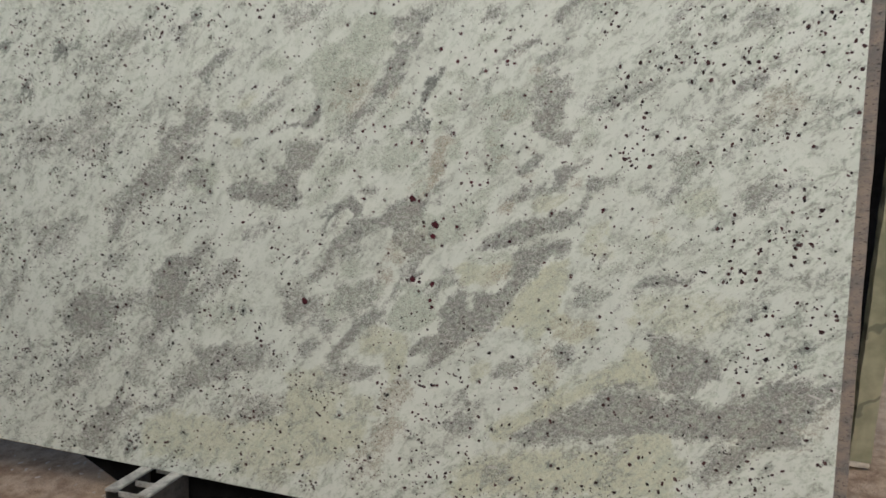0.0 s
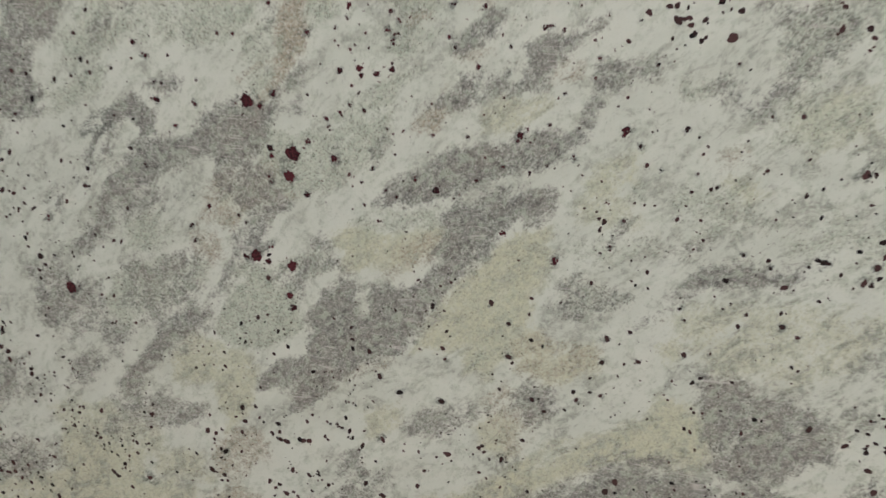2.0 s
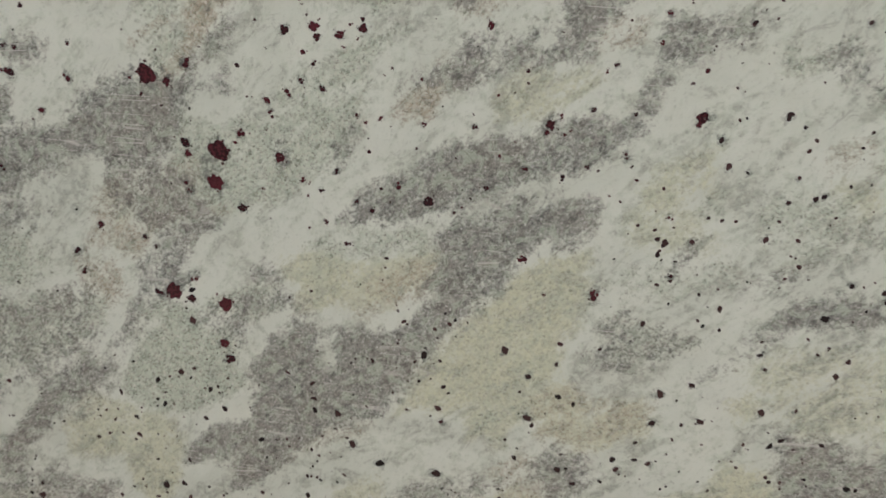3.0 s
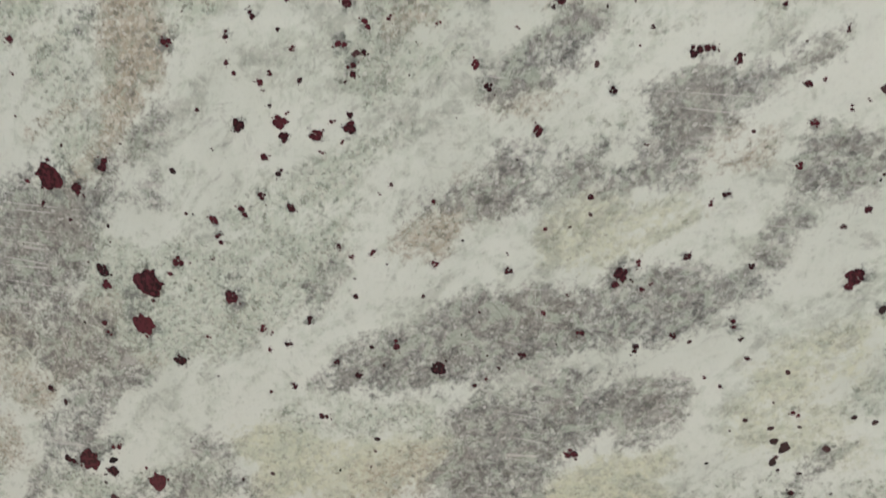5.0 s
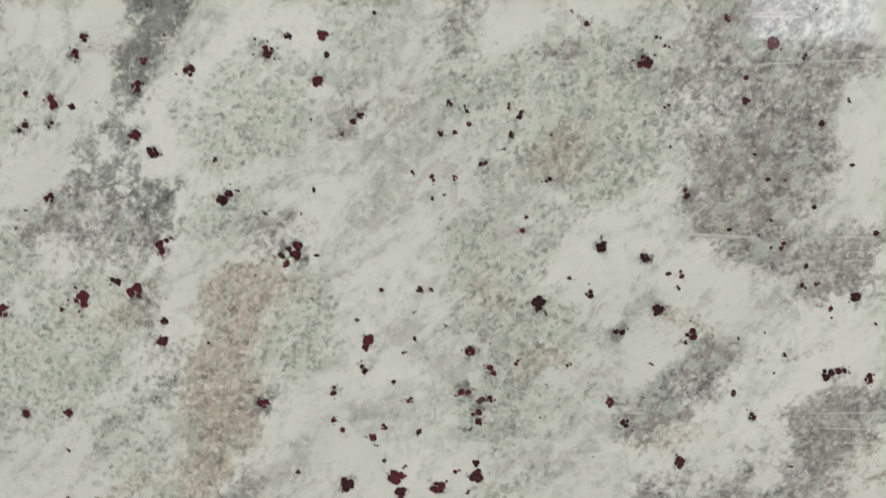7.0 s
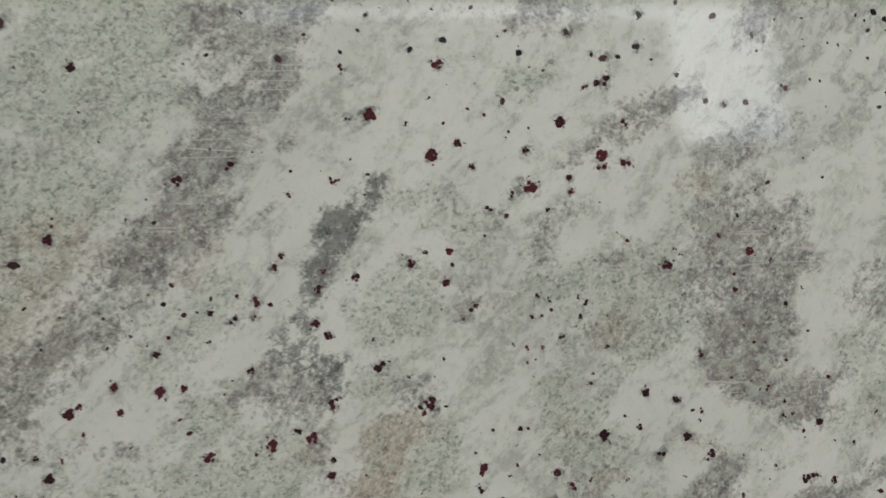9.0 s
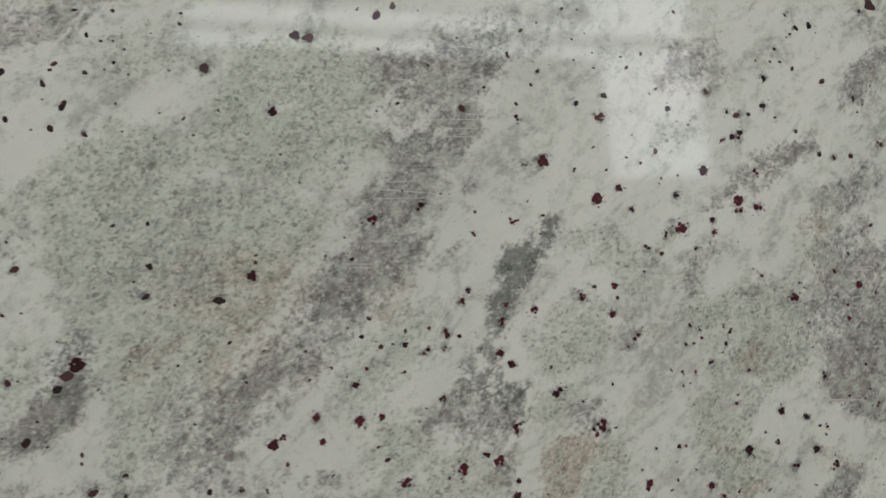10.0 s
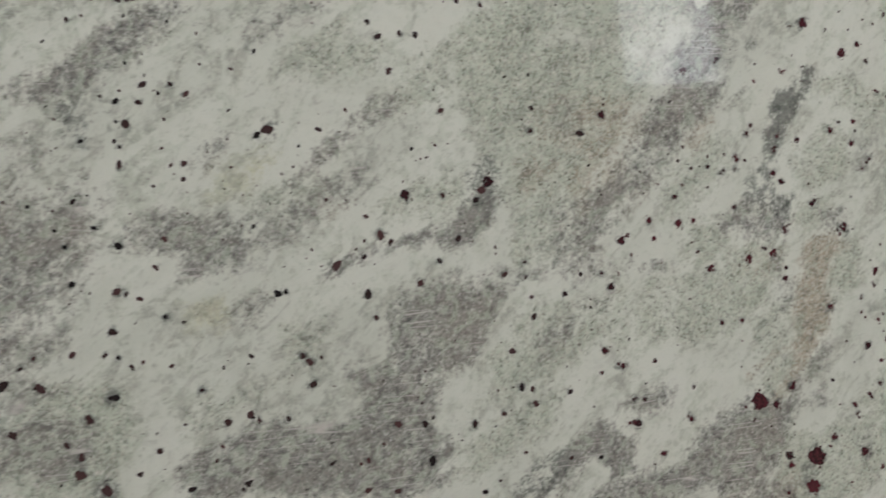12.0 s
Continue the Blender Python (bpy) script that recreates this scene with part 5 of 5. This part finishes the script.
crystals((-450, 340, 11.7), (-85, 329, 2.7), (-78, 328, 2.7), (-42, 342, 2.5), (207, 354, 1.5), (214, 346, 1.9), (223, 348, 2.3), (260, 359, 1.6))

# ---- the meshes of the slab ----
verts = np.stack([gx, np.zeros_like(gx), gz], -1).reshape(-1, 3)
nx, nz = gx.shape[1], gx.shape[0]
idx = np.arange(nx * nz).reshape(nz, nx)
faces = np.stack([idx[:-1, :-1], idx[:-1, 1:], idx[1:, 1:], idx[1:, :-1]], -1).reshape(-1, 4)
fm = bpy.data.meshes.new("polished_face")
fm.from_pydata(verts.tolist(), [], faces.tolist())
for key, values in zones.items():
    fm.attributes.new(key, "FLOAT", "POINT").data.foreach_set("value", values.ravel().astype(np.float32))
fm.materials.append(GRANITE)
face = new("polished_face", fm)
face.parent = slab
tagged(face, "polished white granite face with grey veins")
# the rest of the slab: upper and far stretches, and the body behind the face
part("upper_face", skew(block(X0, X1, 0.0, 0.02, Z1, 1.25)), GRANITE, slab)
part("far_face", block(-2.25, X0, 0.0, 0.02, Z0, 1.25), GRANITE, slab)
for ob in slab.children:
    if ob.name in ("upper_face", "far_face"):
        ob.data.attributes.new("wild", "FLOAT", "POINT").data.foreach_set("value", [1.0] * len(ob.data.vertices))
part("slab_body", skew(bumpy_box(X0, X1 - 0.0015, 0.0015, 0.02, Z0 - 0.001, Z1 - 0.001, 0.03, 0.0012, 3)), SAWN, slab, "rough sawn edge of the slab")

# ---- the slab behind, turned with its unpolished back to the front ----
back = empty("backing_slab", SLAB, "brown unpolished sawn granite slab behind the white one", "stone slab", kind="thing")
part("slab_body", skew(bumpy_box(-2.2, 0.739, 0.024, 0.044, -0.60, 1.2, 0.03, 0.0012, 9)), SAWN, back)

# ---- the rack's foot: a steel channel ----
def channel(m):
    ob = empty("steel_channel", m, "galvanised steel channel under the leaning slab", "steel channel", kind="thing")
    for x in (0, 0.078):
        part("flange", block(x, x + 0.028, -0.105, 0.022, -0.006, 0, 0.0015), STEEL, ob)
    for x in (0.001, 0.1):
        part("web", block(x, x + 0.005, -0.104, 0.022, -0.110, -0.0062, 0.001), WEB, ob)
    for y in (-0.10, -0.052, 0.012):
        part("batten", block(0.0285, 0.0775, y, y + 0.004, -0.016, -0.004, 0.001), STEEL, ob)
    return ob


foot = channel(SLAB @ pose(-0.614, 0, -0.6065))

# added black block: the shadow under the slabs, put into a shape
shade_block = empty("under_slab_shade", SLAB, "near-black block standing in for the shadow under the slabs", "timber beam", kind="thing")
bb = block(-1.22, 0.73, 0.028, 0.34, -0.735, -0.618, 0.004)
for v in bb.verts:          # its end slants like the edge of the shadow wedge
    if v.co.x < 0:
        v.co.x += 0.42 if v.co.z > -0.67 else 0.64
part("shade_body", bb, BLACK, shade_block)

# pale stone chips on the dirt
chip_rng = random.Random(21)
cb = bmesh.new()
for _ in range(2600):
    x, y, s = chip_rng.uniform(-1.8, 1.4), chip_rng.uniform(-0.75, 0.05) if chip_rng.random() < 0.8 else chip_rng.uniform(0.1, 0.9), chip_rng.uniform(0.0012, 0.006)
    made = bmesh.ops.create_icosphere(cb, subdivisions=1, radius=s)["verts"]
    turn = Matrix.Rotation(chip_rng.uniform(0, 3), 3, "Z") @ Matrix.Diagonal((1.6, 0.8, 0.4))
    lift = 0.018 * noise.fractal(Vector((x, y, 0)) * 2.2, 1.0, 2.0, 4) - 0.004
    for v in made:
        v.co = turn @ (v.co * chip_rng.uniform(0.75, 1.2)) + Vector((x, y, lift + s * 0.2))
chips = part("stone_chips", cb, PALE)
tagged(chips, "pale broken stone chips scattered on the dirt", "stone chips", kind="stuff")

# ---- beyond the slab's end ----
# added near-black panel: stands in for the deep shade in the gap
gap_panel = empty("gap_shade", SLAB, "near-black panel standing in for the shade in the gap behind the slabs", "steel post", kind="thing")
part("gap_panel", block(0.62, 1.0, 0.72, 0.76, -0.66, 1.3, 0.004), BLACK, gap_panel)
strip = empty("onyx_slab", SLAB @ pose(0.924, 0.6, -0.622, 0, 1.6), "green-cream onyx offcut with dark veins, standing upright", "stone slab", kind="thing")
part("slab_body", bumpy_box(0, 0.047, 0, 0.03, 0, 1.64, 0.02, 0.002, 5), ONYX, strip)
part("bottom_trim", block(-0.003, 0.044, -0.003, 0.032, -0.014, -0.001, 0.002), PALE, strip, "pale chipped bottom edge")


# countless small specks: dark mica and garnet grains, thicker in the white bands
specks = []
for _ in range(17500):
    x, z = rng.uniform(-1095, 705), rng.uniform(-598, 455)
    i, k = int((z / 1000 - Z0) / PITCH), int((x / 1000 - X0) / PITCH)
    inner = -180 < x < 320 and -140 < z < 290
    near = -470 < x < 120 and -20 < z < 290 or -250 < x < 520 and -320 < z < 60 or -220 < x < 320 and 60 < z < 360
    if noise.noise(Vector((x / 70, 0, z / 70))) < rng.uniform(-0.35, 0.5) or (near and rng.random() < ((0.88 if z < 40 else 0.72) if inner else 0.5 if z > -60 else 0.15)):
        continue
    r = min(4.4, rng.lognormvariate(0.62, 0.45)) * (0.45 if inner else (0.5 if z > -60 else 0.62) if near else 0.95)
    specks.append((x, z, r))


def speck_field(name, found, material, label):
    """Many cut crystals joined in one mesh."""
    verts, faces = [], []
    for x, z, r in found:
        ring = crystal_outline(rng, rng.randint(2, 4))[:: 1 if r > 1.8 else 2]
        lean, thin = rng.uniform(0, 3.14), rng.uniform(0.72, 1.0)
        start = len(verts)
        for dy, s in ((-0.0001, 1.0), (0.0006, 0.9)):
            for px, pz in ring:
                px, pz = px * thin * r * s, pz * r * s
                verts.append(((x + px * math.cos(lean) - pz * math.sin(lean)) / 1000, dy, (z + px * math.sin(lean) + pz * math.cos(lean)) / 1000))
        n = len(ring)
        faces.append([start + k for k in range(n)])
        faces += [[start + k - 1 if k else start + n - 1, start + n + (k - 1) % n, start + n + k, start + k] for k in range(n)]
    mesh = bpy.data.meshes.new(name)
    mesh.from_pydata(verts, [], faces)
    mesh.materials.append(material)
    ob = new(name, mesh)
    ob.parent = slab
    return tagged(ob, label, kind="stuff")


speck_field("garnet_specks", loose, MICA, "scattered dark red garnet crystals")
speck_field("mica_specks", specks, MICA, "fine dark mica and garnet grains")
